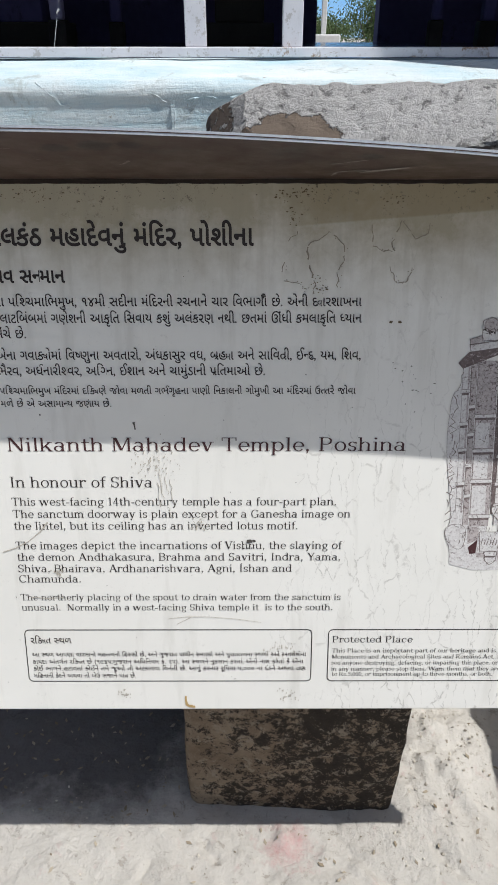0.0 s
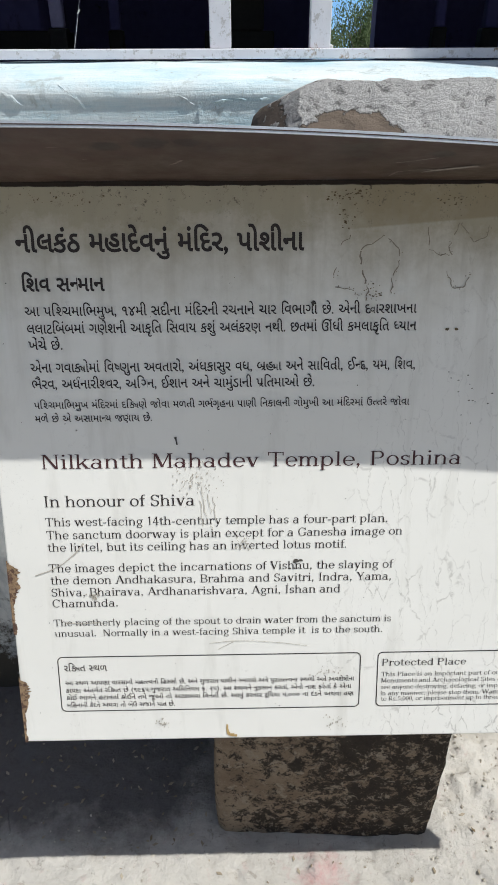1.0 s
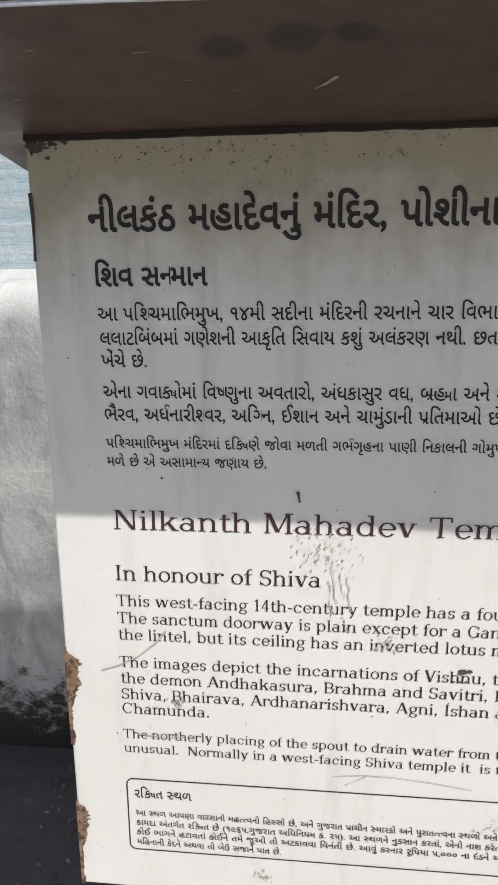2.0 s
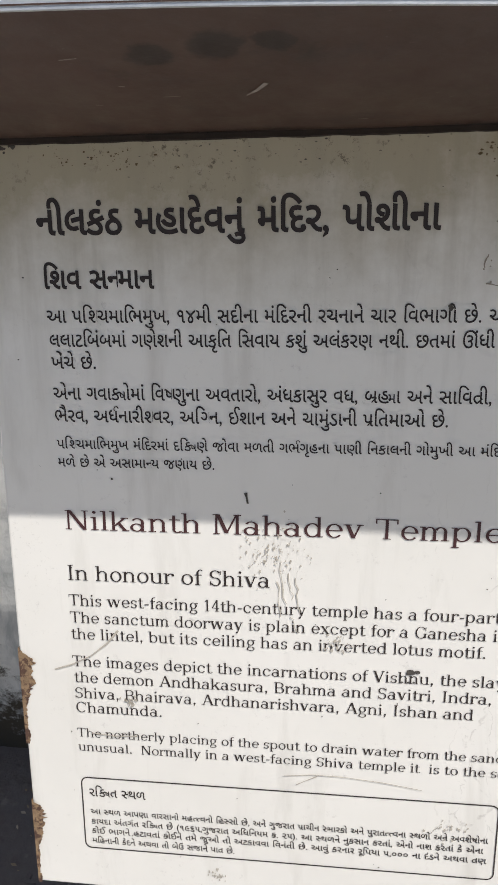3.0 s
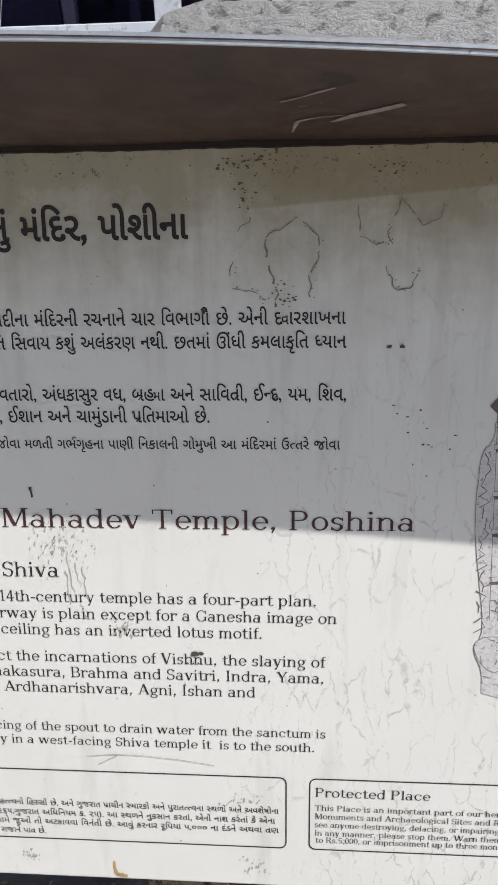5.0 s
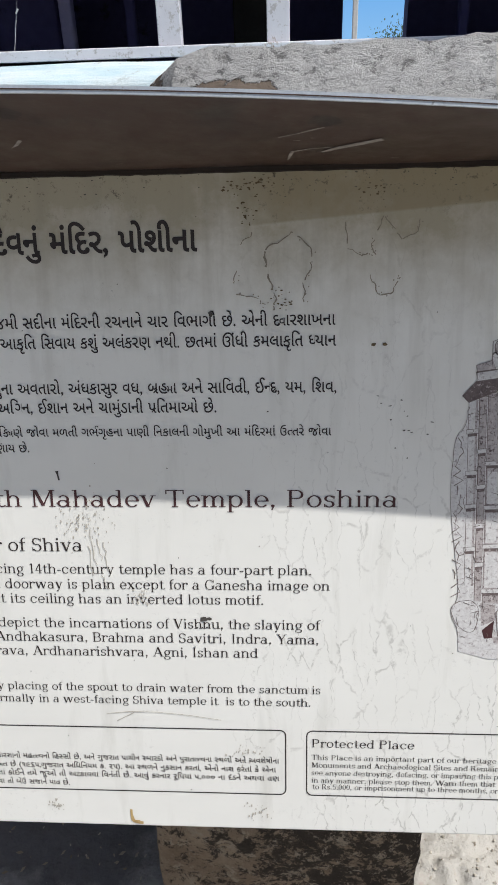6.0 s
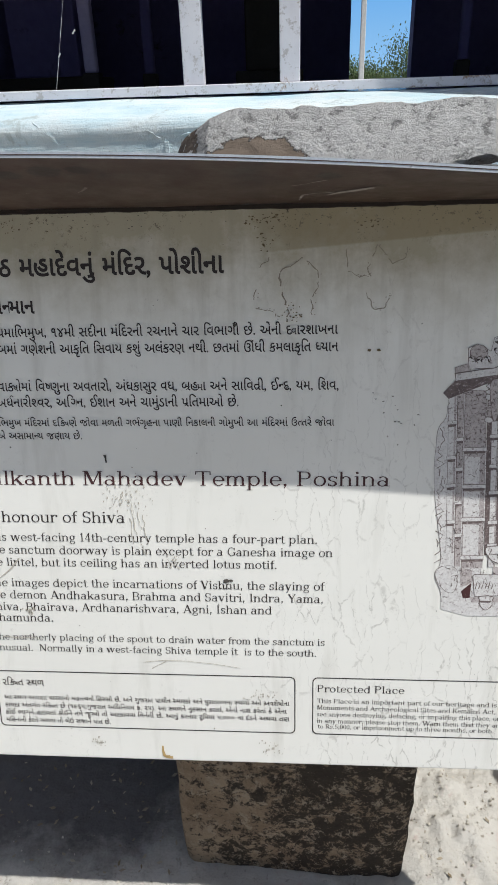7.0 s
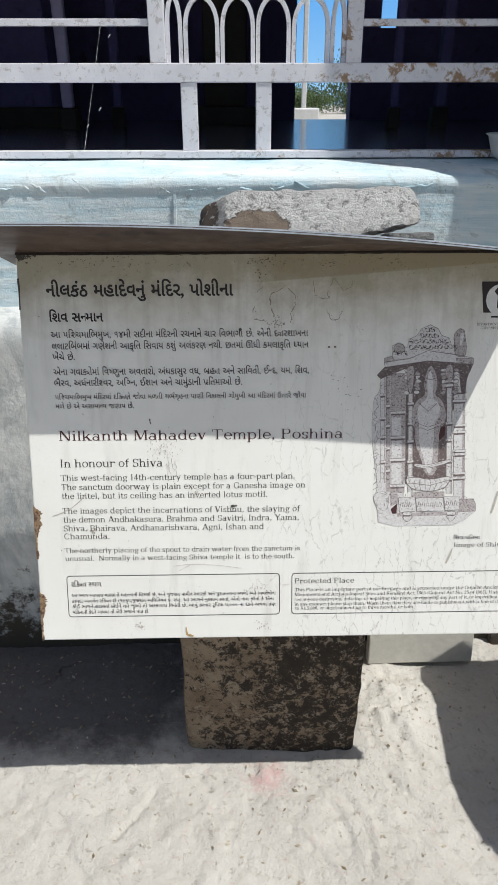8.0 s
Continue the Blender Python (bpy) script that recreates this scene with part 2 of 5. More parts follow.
def painted_iron():
    """White gloss paint with rust showing through, more of it further along the rail."""
    m = Nodes("white_painted_iron")
    c = m.mix(m.ramp(m.noise(10, 5), 0.3, 0.7), (0.66, 0.65, 0.70), (0.80, 0.79, 0.83))
    c = m.mix(m.ramp(m.noise(48, 6, 0.75), 0.555, 0.62, 0, 0.75), c, (0.44, 0.41, 0.40))
    rust = m.maths("ADD", m.noise(19, 7, 0.72, warp=0.4), m.ramp(m.axis(0), -0.2, 0.7, -0.08, 0.10))
    c = m.mix(m.ramp(rust, 0.585, 0.65, 0, 0.9), c, m.mix(m.noise(70, 4), (0.19, 0.095, 0.05), (0.42, 0.26, 0.12)))
    m.colour(c).gloss(m.ramp(rust, 0.55, 0.65, 0.45, 0.9), 0, 0.4).bump(m.noise(60, 6, 0.7), 0.35, 0.002)
    return m.mat


def leaves_mat(name, a, b):
    m = Nodes(name)
    info = m.tree.nodes.new("ShaderNodeNewGeometry")
    m.colour(m.mix(info.outputs["Random Per Island"], a, b)).gloss(0.6, 0, 0.3)
    return m.mat


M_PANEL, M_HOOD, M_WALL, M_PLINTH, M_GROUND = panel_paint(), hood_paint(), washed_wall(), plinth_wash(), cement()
M_STONE = rough_stone("pecked_granite", (0.66, 0.645, 0.63), (0.81, 0.795, 0.78), (0.17, 0.16, 0.155), ((-0.098, -0.02, -0.052), 0.058), 62)
M_CHIP = rough_stone("grey_chip_stone", (0.24, 0.24, 0.24), (0.34, 0.34, 0.33), (0.12, 0.12, 0.12))
M_POST = rough_stone("grey_sandstone", (0.33, 0.29, 0.24), (0.42, 0.37, 0.31), (0.18, 0.16, 0.13))
M_BLOCK, M_IRON = lichen_block(), painted_iron()
M_INK = mottled("brown_black_ink", (0.022, 0.015, 0.014), (0.036, 0.026, 0.024), 60, 0.55, bump=0.05)
M_RED_INK = mottled("maroon_ink", (0.050, 0.016, 0.018), (0.078, 0.028, 0.03), 60, 0.5, bump=0.05)
M_BARE = mottled("rusted_chipped_edge", (0.13, 0.075, 0.05), (0.40, 0.28, 0.16), 55, 0.9, fine=3, bump=0.7, dirt=(0.10, 0.055, 0.04), dirt_lo=0.48, dirt_hi=0.54)
M_FLAKE = mottled("dark_flake", (0.055, 0.048, 0.042), (0.10, 0.09, 0.08), 200, 0.9)
M_GAP = mottled("black_gap_shade", (0.012, 0.009, 0.008), (0.030, 0.020, 0.015), 90, 0.9, bump=0.4)
M_OCHRE = mottled("ochre_drip", (0.42, 0.27, 0.09), (0.58, 0.42, 0.20), 120, 0.8)
M_EDGE = mottled("worn_zinc_edge", (0.52, 0.55, 0.58), (0.66, 0.69, 0.72), 30, 0.35, 0.5, bump=0.2, dirt=(0.2, 0.16, 0.14), dirt_lo=0.64, dirt_hi=0.7)
M_SLAB = mottled("smooth_pale_slab", (0.44, 0.42, 0.37), (0.52, 0.50, 0.445), 7, 0.85, bump=0.25)
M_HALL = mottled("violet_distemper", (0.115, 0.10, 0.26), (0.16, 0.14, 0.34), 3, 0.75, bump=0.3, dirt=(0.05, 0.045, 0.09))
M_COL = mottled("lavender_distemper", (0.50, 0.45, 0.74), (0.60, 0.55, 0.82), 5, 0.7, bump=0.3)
M_DARK = mottled("dark_timber", (0.03, 0.025, 0.022), (0.055, 0.045, 0.04), 9, 0.7)
M_FLOOR = mottled("polished_stone_floor", (0.17, 0.17, 0.18), (0.24, 0.24, 0.25), 2.5, 0.17, bump=0.03, spec=0.8)
M_CEIL = mottled("dark_ceiling", (0.10, 0.09, 0.12), (0.15, 0.135, 0.17), 3, 0.9)
M_BOWL = mottled("white_steel_enamel", (0.72, 0.71, 0.67), (0.80, 0.79, 0.75), 12, 0.35, bump=0.05)
M_LEAF = leaves_mat("green_leaves", (0.07, 0.115, 0.04), (0.14, 0.19, 0.08))
M_BARK = mottled("grey_bark", (0.12, 0.10, 0.08), (0.19, 0.16, 0.13), 8, 0.9)
M_DRY = leaves_mat("dry_leaf_litter", (0.20, 0.15, 0.09), (0.46, 0.40, 0.31))
M_PENCIL = mottled("grey_brown_pencil", (0.10, 0.075, 0.07), (0.20, 0.16, 0.15), 90, 0.5, bump=0.05)
M_PAPER = mottled("bare_panel_white", (0.74, 0.73, 0.69), (0.80, 0.79, 0.75), 20, 0.45, bump=0.05)
M_CRUST = mottled("brown_dirt_crust", (0.09, 0.065, 0.035), (0.17, 0.125, 0.07), 150, 0.9, bump=0.2)
M_SPLIT = mottled("brown_split_enamel", (0.20, 0.17, 0.13), (0.36, 0.32, 0.26), 120, 0.9, bump=0.1)
M_WASH = mottled("pale_sepia_wash", (0.56, 0.525, 0.51), (0.80, 0.78, 0.76), 150, 0.5, fine=3, bump=0.05, dirt=(0.30, 0.25, 0.25), dirt_lo=0.53, dirt_hi=0.66)
M_MID = mottled("mid_sepia_wash", (0.24, 0.20, 0.195), (0.62, 0.57, 0.56), 160, 0.5, fine=3, bump=0.05, dirt=(0.11, 0.075, 0.075), dirt_lo=0.52, dirt_hi=0.62)
M_DEEP = mottled("deep_sepia_wash", (0.06, 0.042, 0.042), (0.20, 0.155, 0.15), 160, 0.5, fine=3, bump=0.05, dirt=(0.48, 0.42, 0.41), dirt_lo=0.55, dirt_hi=0.64)
M_PALE = mottled("pale_scrape", (0.13, 0.11, 0.10), (0.34, 0.31, 0.28), 160, 0.8, bump=0.05)
M_MUD = mottled("dried_mud_splash", (0.42, 0.385, 0.33), (0.56, 0.52, 0.45), 90, 0.9, bump=0.2)
M_CRUMB = leaves_mat("pale_mortar_crumb", (0.34, 0.30, 0.25), (0.66, 0.61, 0.53))
M_COB = mottled("cobweb_thread", (0.55, 0.55, 0.55), (0.7, 0.7, 0.7), 30, 0.8)
M_LIME = mottled("white_post_paint", (0.68, 0.68, 0.66), (0.78, 0.78, 0.76), 4, 0.7)

# ---------------------------------------------------------------- mesh helpers


def part(name, bm, material, parent=None, label="", smooth=False):
    """Links a bmesh as one mesh object, under a thing or a part."""
    me = bpy.data.meshes.new(name)
    bm.normal_update()
    bm.to_mesh(me)
    bm.free()
    me.materials.append(material)
    if smooth:
        me.polygons.foreach_set("use_smooth", [True] * len(me.polygons))
    ob = new(name, me)
    ob.parent = parent
    if label:
        tagged(ob, label)
    return ob


def empty(name, m=None):
    ob = new(name)
    ob.empty_display_size = 0.05
    if m is not None:
        ob.matrix_world = m
    return ob


def add_box(bm, x0, x1, y0, y1, z0, z1, bevel=0.0):
    g = bmesh.ops.create_cube(bm, size=1.0)
    bmesh.ops.transform(bm, verts=g["verts"], matrix=Matrix.Translation(((x0 + x1) / 2, (y0 + y1) / 2, (z0 + z1) / 2)) @ Matrix.Diagonal((x1 - x0, y1 - y0, z1 - z0, 1)))
    if bevel:
        edges = list({e for v in g["verts"] for e in v.link_edges})
        bmesh.ops.bevel(bm, geom=edges, offset=bevel, segments=2, affect="EDGES", profile=0.5)
    return bm


def box(x0, x1, y0, y1, z0, z1, bevel=0.0):
    return add_box(bmesh.new(), x0, x1, y0, y1, z0, z1, bevel)


def bar_along(bm, pts, w, d):
    """A flat bar of width w in the xz plane and depth d in y, swept along points (x, y, z)."""
    rings = []
    for i, p in enumerate(pts):
        a, b = Vector(pts[max(i - 1, 0)]), Vector(pts[min(i + 1, len(pts) - 1)])
        t = (b - a).normalized()
        s = Vector((t.z, 0, -t.x)).normalized() * (w / 2)
        q, y = Vector(p), Vector((0, d / 2, 0))
        rings.append([bm.verts.new(v) for v in (q - s - y, q + s - y, q + s + y, q - s + y)])
    for a, b in zip(rings, rings[1:]):
        for k in range(4):
            bm.faces.new((a[k], a[(k + 1) % 4], b[(k + 1) % 4], b[k]))
    bm.faces.new(rings[0][::-1])
    bm.faces.new(rings[-1])
    bmesh.ops.recalc_face_normals(bm, faces=bm.faces)
    return bm


def hewn(sx, sy, sz, cuts, rough, seed, fine=0.0, bevel=0.02):
    """A hewn stone: a bevelled box, cut fine and pushed about by noise at two scales."""
    bm = box(-sx / 2, sx / 2, -sy / 2, sy / 2, -sz / 2, sz / 2)
    bmesh.ops.bevel(bm, geom=list(bm.edges), offset=bevel, segments=2, affect="EDGES", profile=0.5)
    bmesh.ops.triangulate(bm, faces=bm.faces)
    for _ in range(cuts):
        long = [e for e in bm.edges if e.calc_length() > max(sx, sy, sz) / 40]
        if long:
            bmesh.ops.subdivide_edges(bm, edges=long, cuts=1, use_grid_fill=True)
    off = Vector((seed * 3.1, seed * 1.7, seed * 0.9))
    for v in bm.verts:
        p = v.co.copy()
        push = noise.noise_vector(p * 6 + off) * rough + noise.noise_vector(p * 22 + off) * rough * 0.45
        if fine:
            push += noise.noise_vector(p * 80 + off) * fine
        v.co += push
    bmesh.ops.recalc_face_normals(bm, faces=bm.faces)
    return bm


def sheet(name, xs, ys, height, material, parent=None):
    """A ground sheet over a grid of uneven steps."""
    nx, ny = len(xs), len(ys)
    verts = [(x, y, height(x, y)) for y in ys for x in xs]
    faces = [(j * nx + i, j * nx + i + 1, (j + 1) * nx + i + 1, (j + 1) * nx + i) for j in range(ny - 1) for i in range(nx - 1)]
    me = bpy.data.meshes.new(name)
    me.from_pydata(verts, [], faces)
    me.polygons.foreach_set("use_smooth", [True] * len(faces))
    me.materials.append(material)
    ob = new(name, me)
    ob.parent = parent
    return ob


def smooth_step(v, a, b):
    t = min(1, max(0, (v - a) / (b - a)))
    return t * t * (3 - 2 * t)

# ---------------------------------------------------------------- ground and temple


def ground_height(x, y):
    z = 1.22 * smooth_step(y, 4.0, 6.0)
    if abs(x) < 2.5 and -1.5 < y < 2:
        p = Vector((x, y, 0))
        z += 0.008 * noise.noise(p * 4) + 0.0045 * noise.noise(p * 13) + 0.0036 * noise.noise(p * 34) + 0.0024 * noise.noise(p * 75)
        # trowel arcs scored into the skin, and a small knob under the red powder
        for cx, cy, r, lo, hi in ((0.135, 0.618, 0.145, -5, 80), (0.150, 0.612, 0.180, -20, 68), (0.02, 0.45, 0.23, 10, 60)):
            d, a = math.hypot(x - cx, y - cy) - r + 0.004 * noise.noise(p * 30), math.degrees(math.atan2(y - cy, x - cx))
            if lo < a < hi:
                z -= 0.005 * math.exp(-(d / 0.006) ** 2) - 0.003 * math.exp(-((d - 0.014) / 0.010) ** 2)
        for (ax, ay), (bx, by) in (((-0.212, 0.768), (-0.254, 0.690)), ((-0.254, 0.690), (-0.300, 0.640)), ((-0.10, 0.81), (-0.07, 0.765)), ((0.40, 0.80), (0.47, 0.72))):
            f = min(1, max(0, ((x - ax) * (bx - ax) + (y - ay) * (by - ay)) / ((bx - ax) ** 2 + (by - ay) ** 2)))
            d = math.hypot(x - ax - f * (bx - ax), y - ay - f * (by - ay)) + 0.006 * noise.noise(p * 40)
            z -= 0.010 * math.exp(-(d / 0.006) ** 2)
        z += 0.014 * math.exp(-((x - 0.076) / 0.016) ** 2 - ((y - 0.815) / 0.020) ** 2)
        # broken mortar heaped beside the block
        heap = math.exp(-((x - 0.44) / 0.13) ** 2 - ((y - 1.02) / 0.20) ** 2)
        z += heap * (0.032 + 0.022 * noise.noise(p * 19) + 0.014 * noise.noise(p * 44) + 0.006 * noise.noise(p * 95))
        z += 0.004 * smooth_step(noise.noise(p * 5 + 0.3 * noise.noise_vector(p * 16) + Vector((7, 3, 0))), 0.1, 0.17)
    return z


near = np.arange(-1.3, -0.8, 0.02).tolist() + np.arange(-0.8, 0.9, 0.008).tolist() + np.arange(0.9, 1.5, 0.02).tolist()
xs = [-900, -200, -60, -20, -8, -4, -2.6, -1.8] + near + [1.8, 2.6, 4, 8, 20, 60, 200, 900]
ys = [-900, -200, -60, -20, -8, -3, -1.6, -0.8, -0.2] + np.arange(0.1, 0.4, 0.02).tolist() + np.arange(0.4, 1.32, 0.008).tolist() + [1.36, 1.4] + [1.6, 3, 4, 4.5, 5, 5.5, 6, 7, 8, 9, 12, 20, 40, 80, 200, 900]
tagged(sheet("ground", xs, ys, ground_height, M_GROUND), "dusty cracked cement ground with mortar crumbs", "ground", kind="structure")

WALL_L, WALL_R = -4.0, 4.0


def plaster_profile(name, profile, x0, x1, step, material, wobble, label):
    """A wall whose front follows a profile of (y, z), with plaster wobble, closed at the back."""
    xs = np.arange(x0, x1 + step / 2, step)
    fine = []
    for (ya, za), (yb, zb) in zip(profile, profile[1:]):
        n = max(1, int(math.hypot(yb - ya, zb - za) / step))
        fine += [(ya + (yb - ya) * k / n, za + (zb - za) * k / n) for k in range(n)]
    fine.append(profile[-1])
    bm = bmesh.new()
    rows = []
    for x in xs:
        row = []
        for y, z in fine:
            p = Vector((x, y, z))
            row.append(bm.verts.new((x, y + wobble * (noise.noise(p * 3) + 0.5 * noise.noise(p * 11) + 0.25 * noise.noise(p * 31)), z + 0.6 * wobble * noise.noise(p * 7 + Vector((5, 5, 5))))))
        rows.append(row)
    for a, b in zip(rows, rows[1:]):
        for k in range(len(fine) - 1):
            bm.faces.new((a[k], b[k], b[k + 1], a[k + 1]))
    bmesh.ops.recalc_face_normals(bm, faces=bm.faces)
    ob = part(name, bm, material, smooth=True)
    return tagged(ob, label, "wall", kind="structure")


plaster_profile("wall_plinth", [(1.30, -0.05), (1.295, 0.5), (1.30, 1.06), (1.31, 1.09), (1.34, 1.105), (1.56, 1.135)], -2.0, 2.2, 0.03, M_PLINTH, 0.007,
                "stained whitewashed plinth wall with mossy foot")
plaster_profile("wall_kerb", [(1.425, 1.10), (1.420, 1.30), (1.4185, 1.412), (1.4145, 1.421), (1.4150, 1.434), (1.424, 1.447), (1.46, 1.460), (1.56, 1.474), (1.60, 1.476), (1.85, 1.472)], -2.0, 2.2, 0.016, M_WALL, 0.004,
                "pale blue limewashed kerb below the grille")

bm = bmesh.new()
seam_pts = [(-0.143 + 0.004 * noise.noise(Vector((0, 0, 9 * z))), 1.4175, z) for z in np.linspace(1.14, 1.405, 14).tolist()]
bar_along(bm, seam_pts, 0.007, 0.012)
tagged(part("trim_plaster_seam", bm, M_WALL), "upright plaster seam in the blue kerb", "trim", kind="structure")
# ridges of slopped plaster along the lip of the kerb
random.seed(11)
bm = bmesh.new()
x = -0.95
while x < 1.05:
    w, h = random.uniform(0.015, 0.075), random.uniform(0.003, 0.009)
    g = bmesh.ops.create_icosphere(bm, subdivisions=3, radius=1.0)
    tilt = random.choice((0, 5, -6, 12, 30, 40))
    bmesh.ops.transform(bm, verts=g["verts"], matrix=pose(x, 1.4165, 1.424 - random.uniform(0, 1.2) * h, 0, tilt, 0) @ Matrix.Diagonal((w * 0.5, 0.004, h * 0.5, 1)))
    for v in g["verts"]:
        v.co += 0.005 * noise.noise_vector(v.co * 45) + 0.002 * noise.noise_vector(v.co * 140)
    x += w * random.uniform(0.9, 3.2)
tagged(part("trim_plaster_ridge", bm, M_WALL), "slopped plaster ridge under the kerb lip", "trim", kind="structure")

for nm, b in (("floor", (-4.0, 4.2, 1.62, 6.6, 1.25, 1.462)),):
    tagged(part(nm, box(*b), M_FLOOR), "polished dark stone hall floor", "floor", kind="structure")
tagged(part("ceiling", box(-4.2, 4.4, 1.66, 6.8, 4.0, 4.2), M_CEIL), "dark hall ceiling", "ceiling", kind="structure")
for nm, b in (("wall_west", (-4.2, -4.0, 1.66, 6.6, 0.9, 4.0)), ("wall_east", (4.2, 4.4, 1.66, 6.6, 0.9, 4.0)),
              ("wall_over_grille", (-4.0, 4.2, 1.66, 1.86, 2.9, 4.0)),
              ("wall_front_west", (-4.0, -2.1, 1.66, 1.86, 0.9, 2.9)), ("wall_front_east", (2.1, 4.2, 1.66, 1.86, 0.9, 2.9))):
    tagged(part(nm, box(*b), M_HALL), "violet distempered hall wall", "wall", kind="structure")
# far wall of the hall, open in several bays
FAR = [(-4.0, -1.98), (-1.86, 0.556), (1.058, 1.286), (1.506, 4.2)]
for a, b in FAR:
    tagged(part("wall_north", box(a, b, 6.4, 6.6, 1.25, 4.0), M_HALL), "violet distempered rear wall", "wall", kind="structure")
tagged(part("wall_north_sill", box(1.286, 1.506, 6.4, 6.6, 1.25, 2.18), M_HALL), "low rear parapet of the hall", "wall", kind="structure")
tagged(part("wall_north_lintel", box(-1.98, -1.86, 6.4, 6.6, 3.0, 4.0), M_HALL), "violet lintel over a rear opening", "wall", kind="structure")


def column(x, y, w, mat):
    c = empty("hall_column", pose(x, y, 1.462))
    part("base", box(-w * 0.7, w * 0.7, -w * 0.7, w * 0.7, 0, 0.12, 0.01), M_DARK, c, "dark painted column foot")
    part("shaft", box(-w / 2, w / 2, -w / 2, w / 2, 0.12, 2.3, 0.012), mat, c)
    part("capital", box(-w * 0.8, w * 0.8, -w * 0.8, w * 0.8, 2.3, 2.538, 0.02), mat, c)
    return tagged(c, "square lavender painted column standing in the hall", "column", "hall columns")


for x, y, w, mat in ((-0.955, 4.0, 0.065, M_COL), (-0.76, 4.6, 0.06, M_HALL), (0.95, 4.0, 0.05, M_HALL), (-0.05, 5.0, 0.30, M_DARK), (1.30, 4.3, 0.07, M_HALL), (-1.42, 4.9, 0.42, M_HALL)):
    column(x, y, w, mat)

# unseen pilaster and hewn stone, added east of view to shade wall and ground
tagged(part("wall_shade_pilaster", box(0.845, 1.25, 1.28, 1.66, -0.05, 3.6, 0.01), M_PLINTH), "whitewashed pilaster added out of view to shade the kerb", "wall", kind="structure")
bm = hewn(0.60, 0.66, 0.92, 3, 0.02, 5, 0.0, 0.10)
post = tagged(part("shade_stone", bm, M_POST), "squat hewn sandstone added out of view to shade the ground", "stone")
post.matrix_world = pose(1.262, 0.69, 0.455)

# ---------------------------------------------------------------- grille
GY = 1.60
grille = tagged(empty("window_grille", pose(0, GY, 1.478)), "white painted iron grille with rusting rails", "grille")


def rail(name, x0, x1, z0, z1, d=0.03):
    return part(name, box(x0, x1, -d / 2, d / 2, z0 - 1.478, z1 - 1.478, 0.002), M_IRON, grille)


rail("bottom_rail", -2.0, 2.1, 1.480, 1.498, 0.05)
rail("middle_rail", -2.0, 2.1, 1.661, 1.705, 0.036)
rail("top_rail", -2.0, 2.1, 2.55, 2.60, 0.036)
for x0, x1 in ((-0.1265, -0.084), (0.0705, 0.1115), (-0.98, -0.94), (0.96, 1.0), (-1.6, -1.56), (1.6, 1.64)):
    rail("lower_post", x0, x1, 1.498, 1.661, 0.03)
for x0, x1 in ((-0.2015, -0.1605), (0.3015, 0.3415), (-1.2, -1.16), (1.3, 1.34), (-2.0, -1.96), (2.06, 2.1)):
    rail("upper_post", x0, x1, 1.705, 2.55, 0.034)
for x0, x1 in ((-1.16, -0.2015), (0.3415, 1.30)):
    for z in (1.787, 2.1, 2.4):
        rail("thin_rail", x0, x1, z, z + 0.016, 0.012)
stems = [-0.1605, -0.1155, -0.0215, 0.0690, 0.1605, 0.2600, 0.3015]
for i, (a, b) in enumerate(zip(stems, stems[1:])):
    xa, xb = a + (0.0065 if i else 0.006), b - (0.0065 if i < 5 else 0.006)
    xm, pts = (xa + xb) / 2, []
    half = (xb - xa) / 2
    for k in range(3):
        pts.append((xa, 0, 0.227 + 0.04 * k))
    for k in range(1, 7):
        f = k / 6
        pts.append((xa + half * (1 - math.cos(f * math.pi / 2)), 0, 0.307 + 0.065 * math.sin(f * math.pi / 2)))
    pts += [(xa + xb - px_, 0, pz) for px_, _, pz in pts[-2::-1]]
    part("arch_bar", bar_along(bmesh.new(), pts, 0.0105, 0.012), M_IRON, grille)

bm = bmesh.new()
prof = [(1.45 * r, 1.45 * z) for r, z in [(0.0, 0.004), (0.030, 0.004), (0.045, 0.018), (0.054, 0.046), (0.060, 0.050), (0.055, 0.051), (0.042, 0.022), (0.0, 0.009)]]
rings = [[bm.verts.new((r * math.cos(a * math.tau / 32), r * math.sin(a * math.tau / 32), z)) for a in range(32)] for r, z in prof[1:-1]]
for a, b in zip(rings, rings[1:]):
    for k in range(32):
        bm.faces.new((a[k], a[(k + 1) % 32], b[(k + 1) % 32], b[k]))
bm.faces.new(rings[0][::-1])
bm.faces.new(rings[-1])
bowl = tagged(part("bowl", bm, M_BOWL, smooth=True), "small white enamel bowl standing on the kerb", "bowl")
bowl.matrix_world = pose(0.767, 1.540, 1.467)

# ---------------------------------------------------------------- information board
board = tagged(empty("information_board", pose(0, 0.709, 0.580, -LEAN_BACK)), "white enamelled metal information board leaning back, stained and chipped", "sign")
L, R_, H = -0.411, 0.611, 0.806


def panel_mesh():
    """The panel: a tray of sheet metal with a folded rim and a slightly ragged west edge."""
    bm = box(L, R_, 0.0, 0.026, 0.0, H)
    bmesh.ops.bevel(bm, geom=list(bm.edges), offset=0.0025, segments=2, affect="EDGES", profile=0.5)
    return bm


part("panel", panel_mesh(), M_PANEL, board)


def hood_front(x):
    return 0.8260 - 0.045 * x - 0.0644 * x * x


def hood_depth(x):
    return 0.2040 - 0.013 * x


def under_hood(x, y):
    f = min(1, max(0, -y / hood_depth(x)))
    back = 0.8085 - 0.10 * max(0, y - 0.03)
    return back + (hood_front(x) - 0.8085) * f ** 1.2 + 0.0015 * noise.noise(Vector((x * 7, y * 9, 0)))


